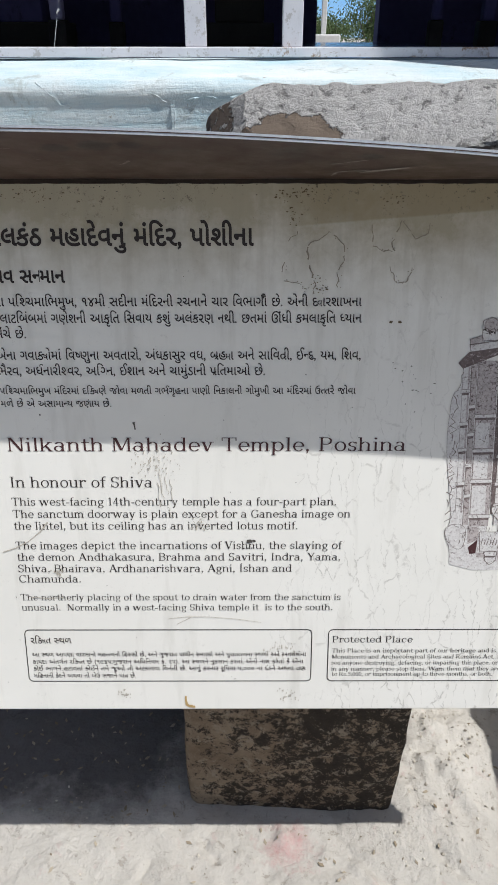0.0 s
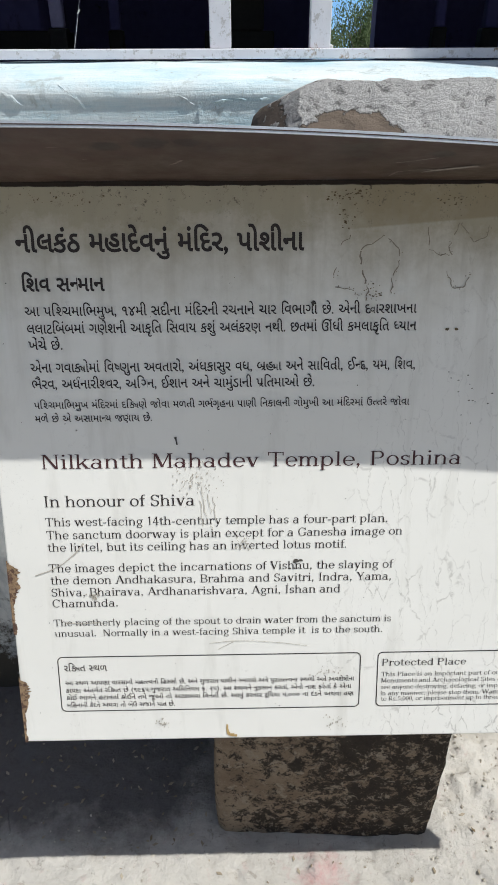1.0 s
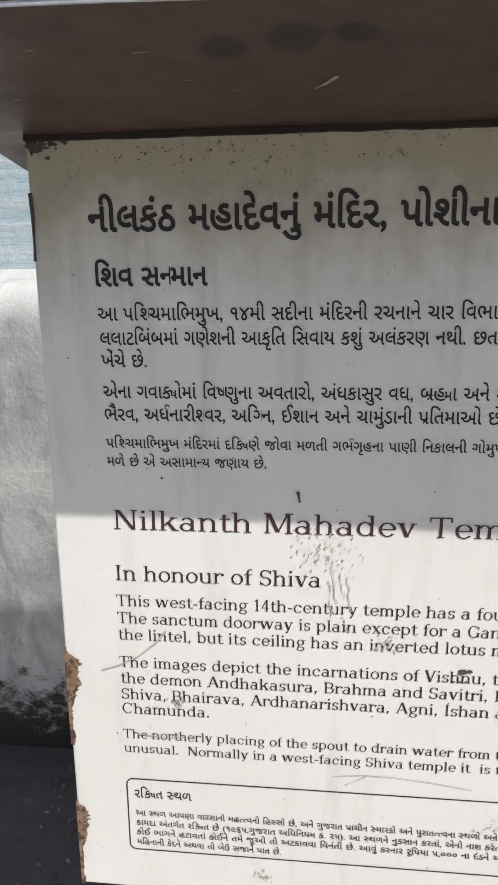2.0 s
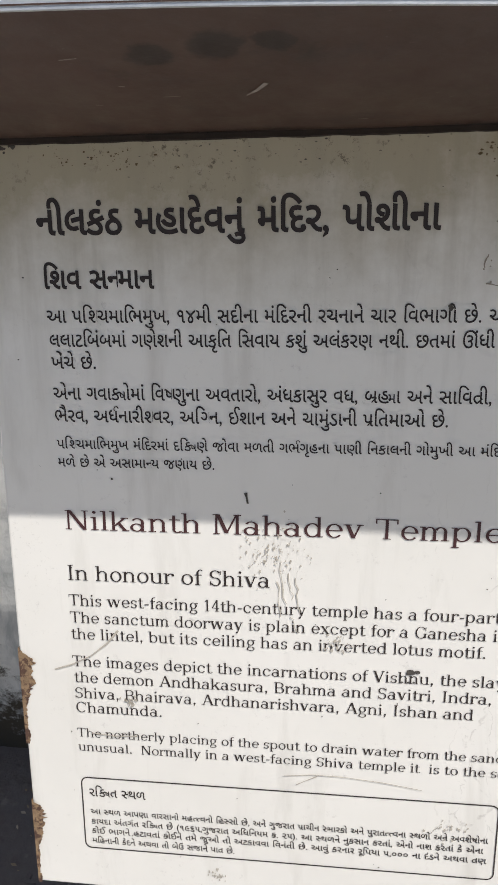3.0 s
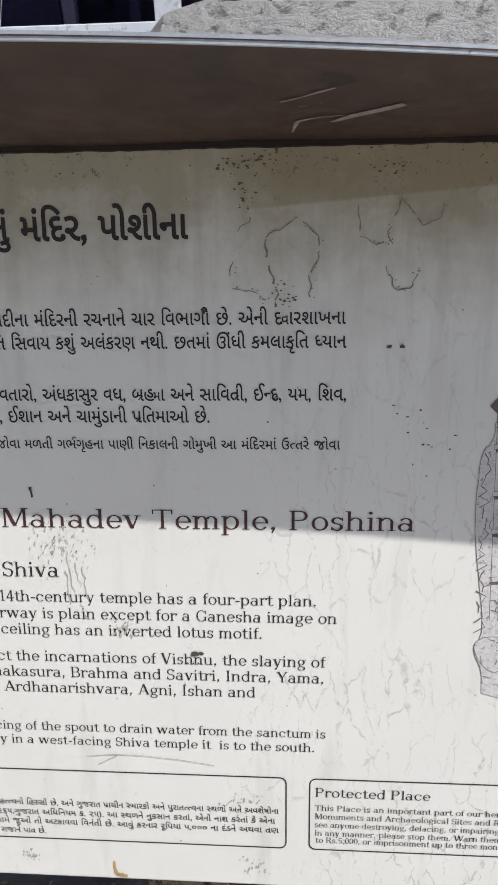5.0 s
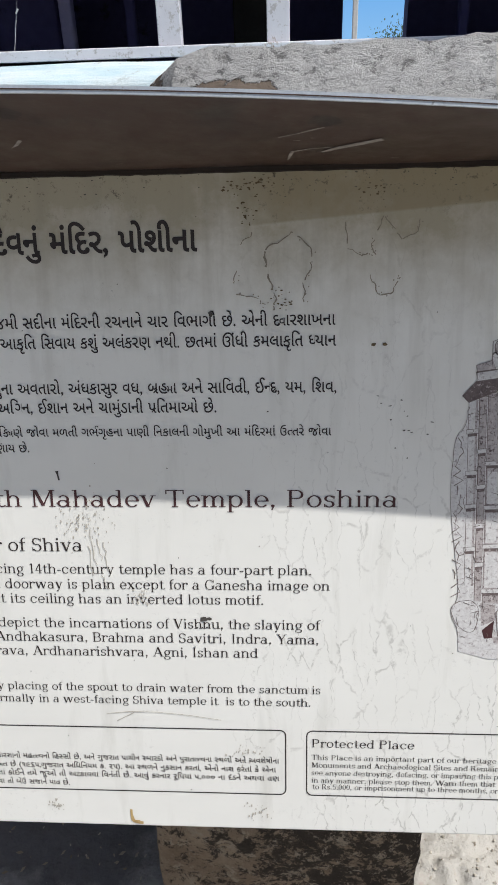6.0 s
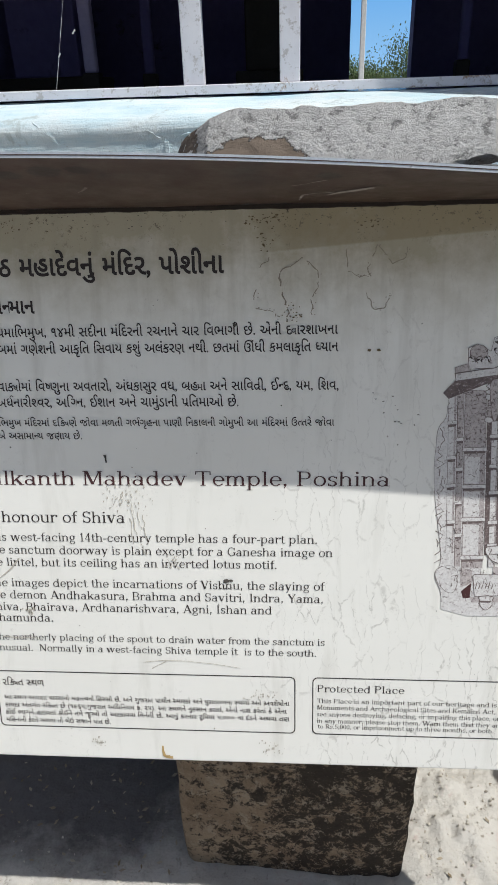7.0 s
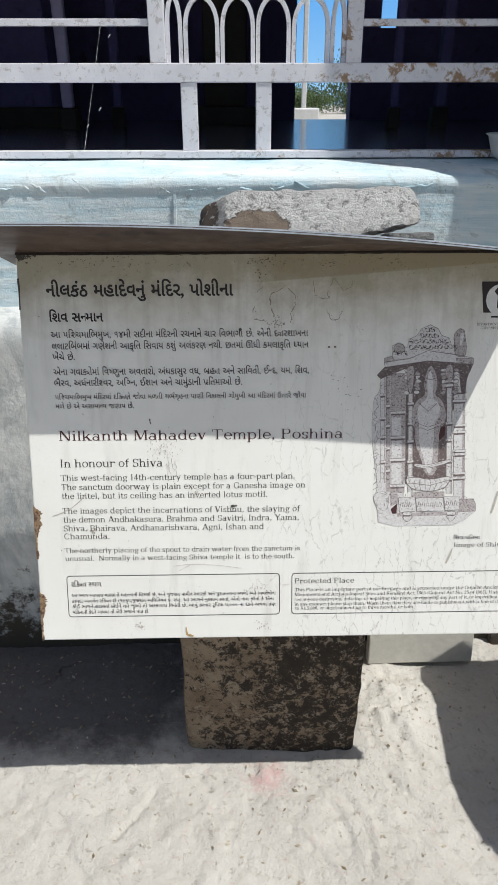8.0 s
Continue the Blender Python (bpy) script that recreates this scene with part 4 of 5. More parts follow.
GUJ = [
    ("નીલકંઠ મહાદેવનું મંદિર, પોશીના", -0.357, 0.008, 0.7255, 0.0235), ("શિવ સન્માન", -0.353, -0.248, 0.677, 0.0175),
    ("આ પશ્ચિમાભિમુખ, ૧૪મી સદીના મંદિરની રચનાને ચાર વિભાગો છે. એની દ્વારશાખના", -0.353, 0.156, 0.6455, 0.0125),
    ("લલાટબિંબમાં ગણેશની આકૃતિ સિવાય કશું અલંકરણ નથી. છતમાં ઊંધી કમલાકૃતિ ધ્યાન", -0.352, 0.157, 0.6230, 0.0125), ("ખેંચે છે.", -0.352, -0.308, 0.602, 0.0125),
    ("એના ગવાક્ષોમાં વિષ્ણુના અવતારો, અંધકાસુર વધ, બ્રહ્મા અને સાવિત્રી, ઈન્દ્ર, યમ, શિવ,", -0.352, 0.158, 0.572, 0.0125),
    ("ભૈરવ, અર્ધનારીશ્વર, અગ્નિ, ઈશાન અને ચામુંડાની પ્રતિમાઓ છે.", -0.352, 0.024, 0.550, 0.0125),
    ("પશ્ચિમાભિમુખ મંદિરમાં દક્ષિણે જોવા મળતી ગર્ભગૃહના પાણી નિકાલની ગોમુખી આ મંદિરમાં ઉત્તરે જોવા", -0.352, 0.153, 0.523, 0.0095),
    ("મળે છે એ અસામાન્ય જણાય છે.", -0.352, -0.195, 0.5045, 0.0095), ("રક્ષિત સ્થળ", -0.343, -0.279, 0.1225, 0.0105),
    ("આ સ્થળ આપણા વારસાનો મહત્ત્વનો હિસ્સો છે, અને ગુજરાત પ્રાચીન સ્મારકો અને પુરાતત્ત્વના સ્થળો અને અવશેષોના", -0.343, 0.092, 0.099, 0.0070),
    ("કાયદા અંતર્ગત રક્ષિત છે (૧૯૬૫,ગુજરાત અધિનિયમ ક્ર. ૨૫). આ સ્થળને નુકસાન કરતાં, એનો નાશ કરતાં કે એના", -0.343, 0.088, 0.086, 0.0070),
    ("કોઈ ભાગને હટાવતાં કોઈને તમે જુઓ તો અટકાવવા વિનંતી છે. આવું કરનાર રૂપિયા ૫,૦૦૦ ના દંડને અથવા ત્રણ", -0.343, 0.092, 0.0735, 0.0070),
    ("મહિનાની કેદને અથવા તો બેઉ સજાને પાત્ર છે.", -0.343, -0.180, 0.0605, 0.0070), ("શિવ-પ્રતિમા", 0.469, 0.525, 0.218, 0.0075),
]
for body, x0, x1, z, cap in GUJ:
    line(body, x0, x1, z, cap, weight=0.020 if cap > 0.016 else 0.007)
LATIN = [
    ("In honour of Shiva", -0.350, -0.141, 0.383, 0.0165), ("This west-facing 14th-century temple has a four-part plan.", -0.351, 0.131, 0.3545, 0.0125),
    ("The sanctum doorway is plain except for a Ganesha image on", -0.351, 0.153, 0.335, 0.0125), ("the lintel, but its ceiling has an inverted lotus motif.", -0.351, 0.074, 0.316, 0.0125),
    ("The images depict the incarnations of Vishnu, the slaying of", -0.352, 0.143, 0.284, 0.0125), ("the demon Andhakasura, Brahma and Savitri, Indra, Yama,", -0.351, 0.140, 0.265, 0.0125),
    ("Shiva, Bhairava, Ardhanarishvara, Agni, Ishan and", -0.351, 0.067, 0.246, 0.0125), ("Chamunda.", -0.351, -0.257, 0.2285, 0.0125),
    ("The northerly placing of the spout to drain water from the sanctum is", -0.352, 0.143, 0.198, 0.0108), ("unusual.  Normally in a west-facing Shiva temple it  is to the south.", -0.352, 0.131, 0.1805, 0.0108),
    ("Protected Place", 0.133, 0.260, 0.1235, 0.0115),
    ("This Place is an important part of our heritage and is protected under the Gujarat Ancient", 0.133, 0.578, 0.1055, 0.0072),
    ("Monuments and Archaeological Sites and Remains Act, 1965 (Gujarat Act No. 25 of 1965). If you", 0.133, 0.578, 0.0945, 0.0072),
    ("see anyone destroying, defacing, or impairing this place, or removing any part of it, or imperilling it", 0.133, 0.580, 0.0835, 0.0072),
    ("in any manner, please stop them. Warn them that they are liable to punishment with a fine of up", 0.133, 0.578, 0.0725, 0.0072),
    ("to Rs.5,000, or imprisonment up to three months, or both.", 0.134, 0.391, 0.0630, 0.0072), ("Image of Shiva", 0.470, 0.578, 0.201, 0.0095),
]
line("Nilkanth Mahadev Temple, Poshina", -0.349, 0.229, 0.4385, 0.0205, M_RED_INK, latin=True)
for body, x0, x1, z, cap in LATIN:
    line(body, x0, x1, z, cap, latin=True)


def outline_box(x0, x1, z0, z1, r=0.008, w=0.0014):
    """A thin printed frame with rounded corners."""
    bm = bmesh.new()
    ring = []
    for cx, cz, a0 in ((x1 - r, z1 - r, 0), (x0 + r, z1 - r, 90), (x0 + r, z0 + r, 180), (x1 - r, z0 + r, 270)):
        for k in range(6):
            a = radians(a0 + 18 * k)
            ring.append((cx, cz, math.cos(a), math.sin(a)))
    pairs = [(bm.verts.new((cx + r * c, INK_Y, cz + r * s)), bm.verts.new((cx + (r - w) * c, INK_Y, cz + (r - w) * s))) for cx, cz, c, s in ring]
    for (a, b), (c, d) in zip(pairs, pairs[1:] + pairs[:1]):
        bm.faces.new((a, b, d, c))
    return part("printed_frame", bm, M_INK, board)


outline_box(-0.352, 0.101, 0.053, 0.147)
outline_box(0.126, 0.588, 0.053, 0.147)

# ---- printed picture of a carved niche, as plain shapes, and the emblem


def on_panel(x, y):
    """From drawing units to the panel; the drawing is about 190 wide and 360 high."""
    d = y - 500
    return 0.047 + (x - 450) * (0.00112 + 1.5e-7 * d), 0.749 - 0.00106 * d - 2.4e-7 * d * d


def poly(pts, mat, lift=0, name="printed_shape"):
    bm = bmesh.new()
    f = bm.faces.new([bm.verts.new((u, INK_Y - 0.00006 * lift, v)) for u, v in (on_panel(*p) for p in pts)])
    f.normal_update()
    if f.normal.y > 0:
        f.normal_flip()
    return part(name, bm, mat, board)


def strokes(paths, width, mat, lift=6, name="printed_line"):
    """Pen lines along several paths."""
    bm = bmesh.new()
    for path in paths:
        q = [Vector((u, 0, v)) for u, v in (on_panel(*p) for p in path)]
        ring = []
        for i, p in enumerate(q):
            t = (q[min(i + 1, len(q) - 1)] - q[max(i - 1, 0)])
            s = Vector((t.z, 0, -t.x)).normalized() * width * 0.5 * random.uniform(0.6, 1.3)
            ring.append([bm.verts.new((r.x, INK_Y - 0.00006 * lift, r.z)) for r in (p - s, p + s)])
        for a, b in zip(ring, ring[1:]):
            bm.faces.new((a[0], a[1], b[1], b[0]))
    for f in bm.faces:
        f.normal_update()
        if f.normal.y > 0:
            f.normal_flip()
    return tagged(part(name, bm, mat, board), kind="stuff")


def oval(cx, cy, rx, ry, a0=0, a1=360, n=18):
    return [(cx + rx * math.cos(radians(a0 + (a1 - a0) * i / n)), cy - ry * math.sin(radians(a0 + (a1 - a0) * i / n))) for i in range(n + 1)]


random.seed(21)


def niche(pts):
    """From the drawing's own grid, 620 by 1230, to the units of on_panel."""
    return [(640 + x / 2.56, 480 + y / 2.56) for x, y in pts]


def rounded(pts, turns=2):
    """Cuts the corners of a closed outline, so that it reads as drawn by hand."""
    for _ in range(turns):
        cut = []
        for (ax, ay), (bx, by) in zip(pts, pts[1:] + pts[:1]):
            cut += [(0.75 * ax + 0.25 * bx, 0.75 * ay + 0.25 * by), (0.25 * ax + 0.75 * bx, 0.25 * ay + 0.75 * by)]
        pts = cut
    return [(x + 1.6 * noise.noise(Vector((x * 0.11, y * 0.11, 1))), y + 1.6 * noise.noise(Vector((x * 0.11, y * 0.11, 7)))) for x, y in pts]


def toned(pts, mat, lift, edge=0.0008, soft=True):
    """A washed shape with a thin pen outline."""
    pts = rounded(pts) if soft else pts
    poly(niche(pts), mat, lift)
    if edge:
        strokes([niche(pts + pts[:1])], edge, M_PENCIL, lift + 0.5)


def upright(x0, x1, y0, y1, mat, lift, bands, bulge=4):
    """A carved shaft: a washed strip with bands standing a little proud and a shaded edge."""
    toned([(x0, y0), (x1, y0), (x1, y1), (x0, y1)], mat, lift, 0.0008, False)
    w = (x1 - x0) * 0.22
    poly(niche([(x1 - w, y0), (x1, y0), (x1, y1), (x1 - w, y1)]), M_MID, lift + 0.6)
    for y in bands:
        toned([(x0 - bulge, y), (x1 + bulge, y - 2), (x1 + bulge, y + 9), (x0 - bulge, y + 11)], M_WASH, lift + 1, 0.0006, False)
        poly(niche([(x0 - 1, y + 11), (x1 + 1, y + 9), (x1 + 1, y + 16), (x0 - 1, y + 18)]), M_DEEP, lift + 0.8)


# side face of the shrine with its worn outer edge
toned([(85, 490), (198, 455), (200, 1010), (165, 1130), (75, 1130), (74, 1075), (48, 1030), (76, 990), (60, 870), (45, 740), (50, 640), (55, 575), (80, 556)], M_WASH, 0, 0.0005)
strokes([niche([(62 + 9 * math.sin(k * 1.3), 580 + k * 24), (70 + 8 * math.sin(k * 2.1), 592 + k * 24), (60 + 9 * math.cos(k), 606 + k * 24)]) for k in range(17)], 0.0010, M_PENCIL, 0.6)
upright(86, 107, 485, 960, M_WASH, 1, (560, 665, 750, 860))
upright(112, 129, 478, 1000, M_MID, 1, (610, 700, 800, 900), 2)
upright(133, 195, 468, 1005, M_MID, 1, (640, 752, 852, 968))
poly(niche([(136, 665), (180, 668), (180, 748), (136, 748)]), M_WASH, 2)
poly(niche([(136, 772), (182, 772), (182, 848), (136, 848)]), M_WASH, 2)
poly(niche([(136, 872), (182, 872), (182, 964), (136, 964)]), M_WASH, 2)
# deep recess
poly(niche([(198, 438), (445, 430), (440, 600), (412, 640), (412, 965), (200, 965)]), M_DEEP, 1.5)
# canopy, its shaded underside and the cresting
toned([(70, 475), (105, 438), (300, 412), (505, 428), (488, 468), (412, 442), (200, 446), (85, 492)], M_DEEP, 2, 0.0008, False)
toned([(103, 416), (215, 402), (300, 366), (440, 388), (508, 402), (505, 430), (440, 424), (300, 412), (105, 440)], M_WASH, 3, 0.0011, False)
toned([(102, 400), (140, 388), (150, 412), (104, 418)], M_MID, 3, 0.0008, False)
toned([(428, 402), (508, 402), (506, 430), (430, 426)], M_MID, 3.5, 0.0008, False)
toned([(140, 405), (140, 342), (166, 330), (205, 352), (214, 312), (246, 300), (270, 266), (310, 248), (345, 266), (360, 296), (396, 310), (406, 342), (436, 346), (440, 386), (300, 366), (215, 402)], M_WASH, 2.5, 0.0009, False)
holes, curls = bmesh.new(), []
for row, (y, x0, x1) in enumerate(((272, 296, 326), (298, 262, 352), (324, 226, 392), (350, 216, 424), (376, 152, 208))):
    x = x0 + 9 * (row % 2)
    while x <= x1:
        for sx, sy in ((-6, -3), (6, 3)):
            spin, r = random.uniform(0, 360), random.uniform(5.0, 7.5)
            ring = [(x + sx + r * math.cos(radians(spin + q)), y + sy + r * math.sin(radians(spin + q))) for q in range(0, 181, 30)]
            ring += [(x + sx + 0.35 * r * math.cos(radians(spin + q)), y + sy + 0.35 * r * math.sin(radians(spin + q))) for q in range(150, 29, -40)]
            f = holes.faces.new([holes.verts.new((u, INK_Y - 0.00024, v)) for u, v in (on_panel(*p) for p in niche(ring))])
            f.normal_update()
            if f.normal.y > 0:
                f.normal_flip()
        turn = random.uniform(0, 360)
        curls.append(niche([(x + (12 - q / 45) * math.cos(radians(turn + q)), y + (12 - q / 45) * math.sin(radians(turn + q))) for q in range(0, 300, 30)]))
        x += 22
tagged(part("printed_piercing", holes, M_INK, board), kind="stuff")
strokes(curls, 0.0010, M_PENCIL, 5)
toned([(418, 392), (420, 330), (414, 305), (428, 275), (450, 265), (466, 276), (468, 310), (474, 350), (470, 398)], M_MID, 3)
poly(niche([(446, 290), (460, 284), (460, 310), (452, 340), (444, 345)]), M_WASH, 4)
toned([(142, 350), (160, 332), (184, 334), (198, 352), (190, 372), (150, 380)], M_MID, 3)
# hanging foliage beside the recess
for x, y0, y1 in ((206, 455, 560), (252, 470, 560), (372, 455, 560), (428, 455, 590)):
    y = y0
    while y < y1:
        o = [(x + random.uniform(-7, 7) + random.uniform(9, 15) * math.cos(radians(a)), y + random.uniform(7, 11) * math.sin(radians(a))) for a in range(0, 360, 40)]
        toned(o, random.choice((M_MID, M_WASH, M_MID)), 3.2)
        y += 17
# colonnettes, then the right pilaster
upright(212, 232, 560, 1000, M_WASH, 4, (600, 690, 770, 860, 930))
upright(386, 411, 432, 1010, M_WASH, 4, (500, 520, 690, 765, 860, 940))
toned([(203, 436), (240, 432), (236, 500), (226, 560), (214, 560), (206, 500)], M_MID, 4.5)
toned([(378, 432), (416, 430), (412, 505), (384, 508)], M_MID, 5.5)
upright(419, 469, 470, 1040, M_WASH, 2, (548, 590, 700, 730, 815, 830, 915, 935), 7)
poly(niche([(440, 455), (488, 462), (476, 500), (470, 560), (450, 560)]), M_DEEP, 3.5)
# the worn upright form in the recess, as one plain shape, and the shade it throws
poly(niche(rounded([(286, 490), (300, 446), (312, 432), (326, 446), (342, 490), (342, 536), (328, 566), (366, 590), (384, 650), (376, 700), (352, 716), (350, 800), (344, 925), (290, 930), (270, 850), (242, 790), (244, 712), (226, 700), (226, 650), (246, 592), (292, 566), (282, 530)])), M_MID, 6)
poly(niche(rounded([(294, 500), (310, 446), (324, 500), (322, 556), (322, 584), (356, 610), (352, 660), (330, 690), (326, 800), (318, 915), (300, 920), (282, 850), (258, 780), (262, 700), (250, 650), (262, 606), (302, 584)])), M_WASH, 7)
strokes([niche(p) for p in ([(246, 690), (300, 712), (352, 694)], [(250, 706), (300, 726), (350, 708)], [(262, 604), (300, 640), (340, 606)], [(286, 490), (312, 498), (340, 490)], [(242, 880), (300, 890), (372, 868)])], 0.0012, M_PENCIL, 8)
toned([(238, 872), (300, 884), (410, 852), (412, 866), (305, 898), (240, 888)], M_WASH, 8)
poly(niche([(345, 720), (380, 706), (376, 752), (350, 772)]), M_RED_INK, 5)
# lotus seat
toned([(200, 938), (250, 934), (310, 948), (402, 928), (404, 950), (380, 986), (310, 1000), (235, 990), (206, 966)], M_WASH, 8, 0.0013)
strokes([niche([(310 + k * 22, 945), (310 + k * 26 + 6, 968), (310 + k * 20, 992)]) for k in range(-4, 4)] + [niche([(214, 960), (310, 972), (398, 950)])], 0.0011, M_PENCIL, 9)
poly(niche([(228, 1000), (378, 1000), (378, 1030), (228, 1030)]), M_MID, 4)
# carved blocks of the base with scrolls, pots under them, and the plinth
toned([(445, 1036), (510, 1034), (522, 1058), (522, 1090), (445, 1092)], M_MID, 4, 0.0008, False)
toned([(75, 1108), (160, 1092), (445, 1088), (522, 1076), (520, 1092), (470, 1130), (420, 1150), (150, 1152), (75, 1132)], M_WASH, 3, 0, False)
poly(niche([(160, 1094), (445, 1090), (440, 1106), (165, 1110)]), M_MID, 3.6)
poly(niche([(232, 1112), (382, 1112), (376, 1146), (240, 1148)]), M_WASH, 4)
for x0, x1, y0, y1 in ((168, 245, 1024, 1088), (248, 374, 1028, 1086), (376, 446, 1022, 1082)):
    toned([(x0, y0 + 4), (x0 + 4, y0), (x1, y0), (x1, y1), (x0 + 6, y1 + 3)], M_WASH, 6, 0.0011, False)
    x = x0 + 16
    curl = []
    while x < x1 - 10:
        curl.append(niche([(x - 8, (y0 + y1) / 2 + 12), (x - 2, (y0 + y1) / 2 - 12), (x + 6, (y0 + y1) / 2 - 2), (x + 2, (y0 + y1) / 2 + 12)]))
        x += 19
    strokes(curl, 0.0013, M_PENCIL, 7)
for x in (208, 408):
    toned([(x - 25, 1090), (x + 25, 1088), (x + 18, 1108), (x + 22, 1116), (x, 1138), (x - 20, 1116), (x - 15, 1106)], M_WASH, 6, 0.0012)
    poly(niche([(x - 18, 1104), (x + 18, 1104), (x + 14, 1110), (x - 14, 1110)]), M_DEEP, 7)
toned([(48, 1018), (80, 996), (120, 1002), (126, 1042), (112, 1088), (72, 1070)], M_WASH, 3)
poly(niche([(134, 1076), (164, 1050), (160, 1096), (140, 1098)]), M_RED_INK, 4)
poly(niche([(128, 1004), (166, 1010), (166, 1050), (132, 1064)]), M_MID, 3)
# loose pen work over the carving
hatch = []
for _ in range(260):
    x, y = random.uniform(60, 470), random.uniform(470, 1120)
    if 228 < x < 384 and 440 < y < 1010:
        continue
    a, ln = random.choice((70, 80, 100, 20, -15)), random.uniform(6, 20)
    bend = random.uniform(-4, 4)
    hatch.append(niche([(x, y), (x + ln * 0.5 * math.cos(radians(a)) + bend, y + ln * 0.5 * math.sin(radians(a))), (x + ln * math.cos(radians(a)), y + ln * math.sin(radians(a)))]))
strokes(hatch, 0.0007, M_PENCIL, 7.5)

# emblem: a dark square with a pale rounded shape and a plain dark form
poly([(852, 500), (924, 500), (922, 556), (854, 556)], M_INK, 0)
poly(oval(888, 534, 29, 30), M_PAPER, 1)
poly([(878, 548), (880, 526), (874, 518), (882, 508), (894, 508), (902, 518), (896, 526), (898, 548)], M_INK, 2)
poly([(868, 562), (906, 562), (906, 565), (868, 565)], M_INK, 0)
line("DEPARTMENT OF", 0.4925, 0.5405, 0.6640, 0.0050, latin=True)
line("GOVERNMENT", 0.5000, 0.5410, 0.6565, 0.0050, latin=True)
poly([(891, 572), (926, 572), (926, 576), (891, 576)], M_INK, 0)
poly([(886, 579), (920, 579), (920, 583), (886, 583)], M_INK, 0)

# ---- wear on the panel


def splat(bm, u, v, rx, rz, n=9, lift=8):
    """One ragged fleck lying on the panel."""
    pts = []
    for i in range(n):
        a, r = math.tau * i / n, random.uniform(0.6, 1.15)
        pts.append((u + rx * r * math.cos(a), INK_Y - 0.00006 * lift, v + rz * r * math.sin(a)))
    f = bm.faces.new([bm.verts.new(p) for p in pts])
    f.normal_update()
    if f.normal.y > 0:
        f.normal_flip()


def trail(bm, pts, w, lift=8):
    ring = []
    for i, p in enumerate(pts):
        a, b = Vector(pts[max(i - 1, 0)]), Vector(pts[min(i + 1, len(pts) - 1)])
        t = b - a
        s = Vector((t.y, -t.x)).normalized() * w * 0.5 * random.uniform(0.5, 1.4)
        ring.append([bm.verts.new((q.x, INK_Y - 0.00006 * lift, q.y)) for q in (Vector(p) - s, Vector(p) + s)])
    for a, b in zip(ring, ring[1:]):
        f = bm.faces.new((a[0], a[1], b[1], b[0]))
        f.normal_update()
        if f.normal.y > 0:
            f.normal_flip()


def ragged_edge(lo, hi, wide):
    """Paint broken away along the west edge, showing rust and filler."""
    bm = bmesh.new()
    n, row = 70, []
    for i in range(n + 1):
        v = lo + (hi - lo) * i / n
        f = i / n
        shape = (0.28 + 0.72 * smooth_step(f, 0.35, 0.75)) * (1 - smooth_step(f, 0.90, 1.0))
        w = wide * shape * (0.75 + 0.5 * noise.noise(Vector((v * 90, lo * 50, 0))) + 0.45 * noise.noise(Vector((v * 420, 3, 0))))
        row.append((bm.verts.new((L - 0.0008, INK_Y - 0.0003, v)), bm.verts.new((L + max(0.001, w), INK_Y - 0.0003, v)), bm.verts.new((L - 0.0008, 0.016, v))))
    for a, b in zip(row, row[1:]):
        bm.faces.new((a[0], a[1], b[1], b[0]))
        bm.faces.new((a[0], b[0], b[2], a[2]))
    bmesh.ops.recalc_face_normals(bm, faces=bm.faces)
    return bm


for lo, hi, wide in ((0.185, 0.302, 0.019), (0.0, 0.112, 0.016)):
    part("chipped_edge", ragged_edge(lo, hi, wide), M_BARE, board, "rusty chipped paint along the panel edge")
bm = bmesh.new()
for _ in range(26):
    splat(bm, random.uniform(-0.411, -0.372), 0.806 - abs(random.gauss(0, 0.008)), random.uniform(0.001, 0.004), random.uniform(0.001, 0.003))
splat(bm, -0.403, 0.799, 0.008, 0.007, 12)
trail(bm, [(-0.4095, 0.76), (-0.4085, 0.74), (-0.409, 0.715), (-0.4095, 0.70)], 0.004)
tagged(part("corner_rust", bm, M_FLAKE, board, "blackened rusty corner"), kind="stuff")
bm = bmesh.new()
splat(bm, 0.002, 0.2965, 0.0062, 0.0036, 11)
splat(bm, 0.009, 0.2975, 0.0035, 0.002, 8)
for u in (-0.006, 0.0, 0.0055):
    splat(bm, u, 0.2855, 0.0014, 0.0012, 7)
trail(bm, [(-0.1645, 0.482), (-0.1635, 0.477), (-0.1625, 0.471)], 0.0026)
splat(bm, 0.0205, 0.6585, 0.0032, 0.0030, 10)
for _ in range(70):
    s = random.uniform(0.0003, 0.0009)
    splat(bm, random.uniform(-0.40, 0.60), random.uniform(0.02, 0.80), s * random.uniform(0.8, 1.6), s * random.uniform(0.8, 1.8), 6)
for _ in range(14):
    splat(bm, random.gauss(0.238, 0.02), random.gauss(0.54, 0.018), random.uniform(0.0008, 0.002), random.uniform(0.0006, 0.0012), 7)
for _ in range(80):
    splat(bm, random.uniform(-0.40, 0.56), 0.803 - abs(random.gauss(0, 0.014)), random.uniform(0.0004, 0.0015), random.uniform(0.0003, 0.0008), 7)
tagged(part("speckled_dirt", bm, M_FLAKE, board, "dark specks and flakes of dirt"), kind="stuff")
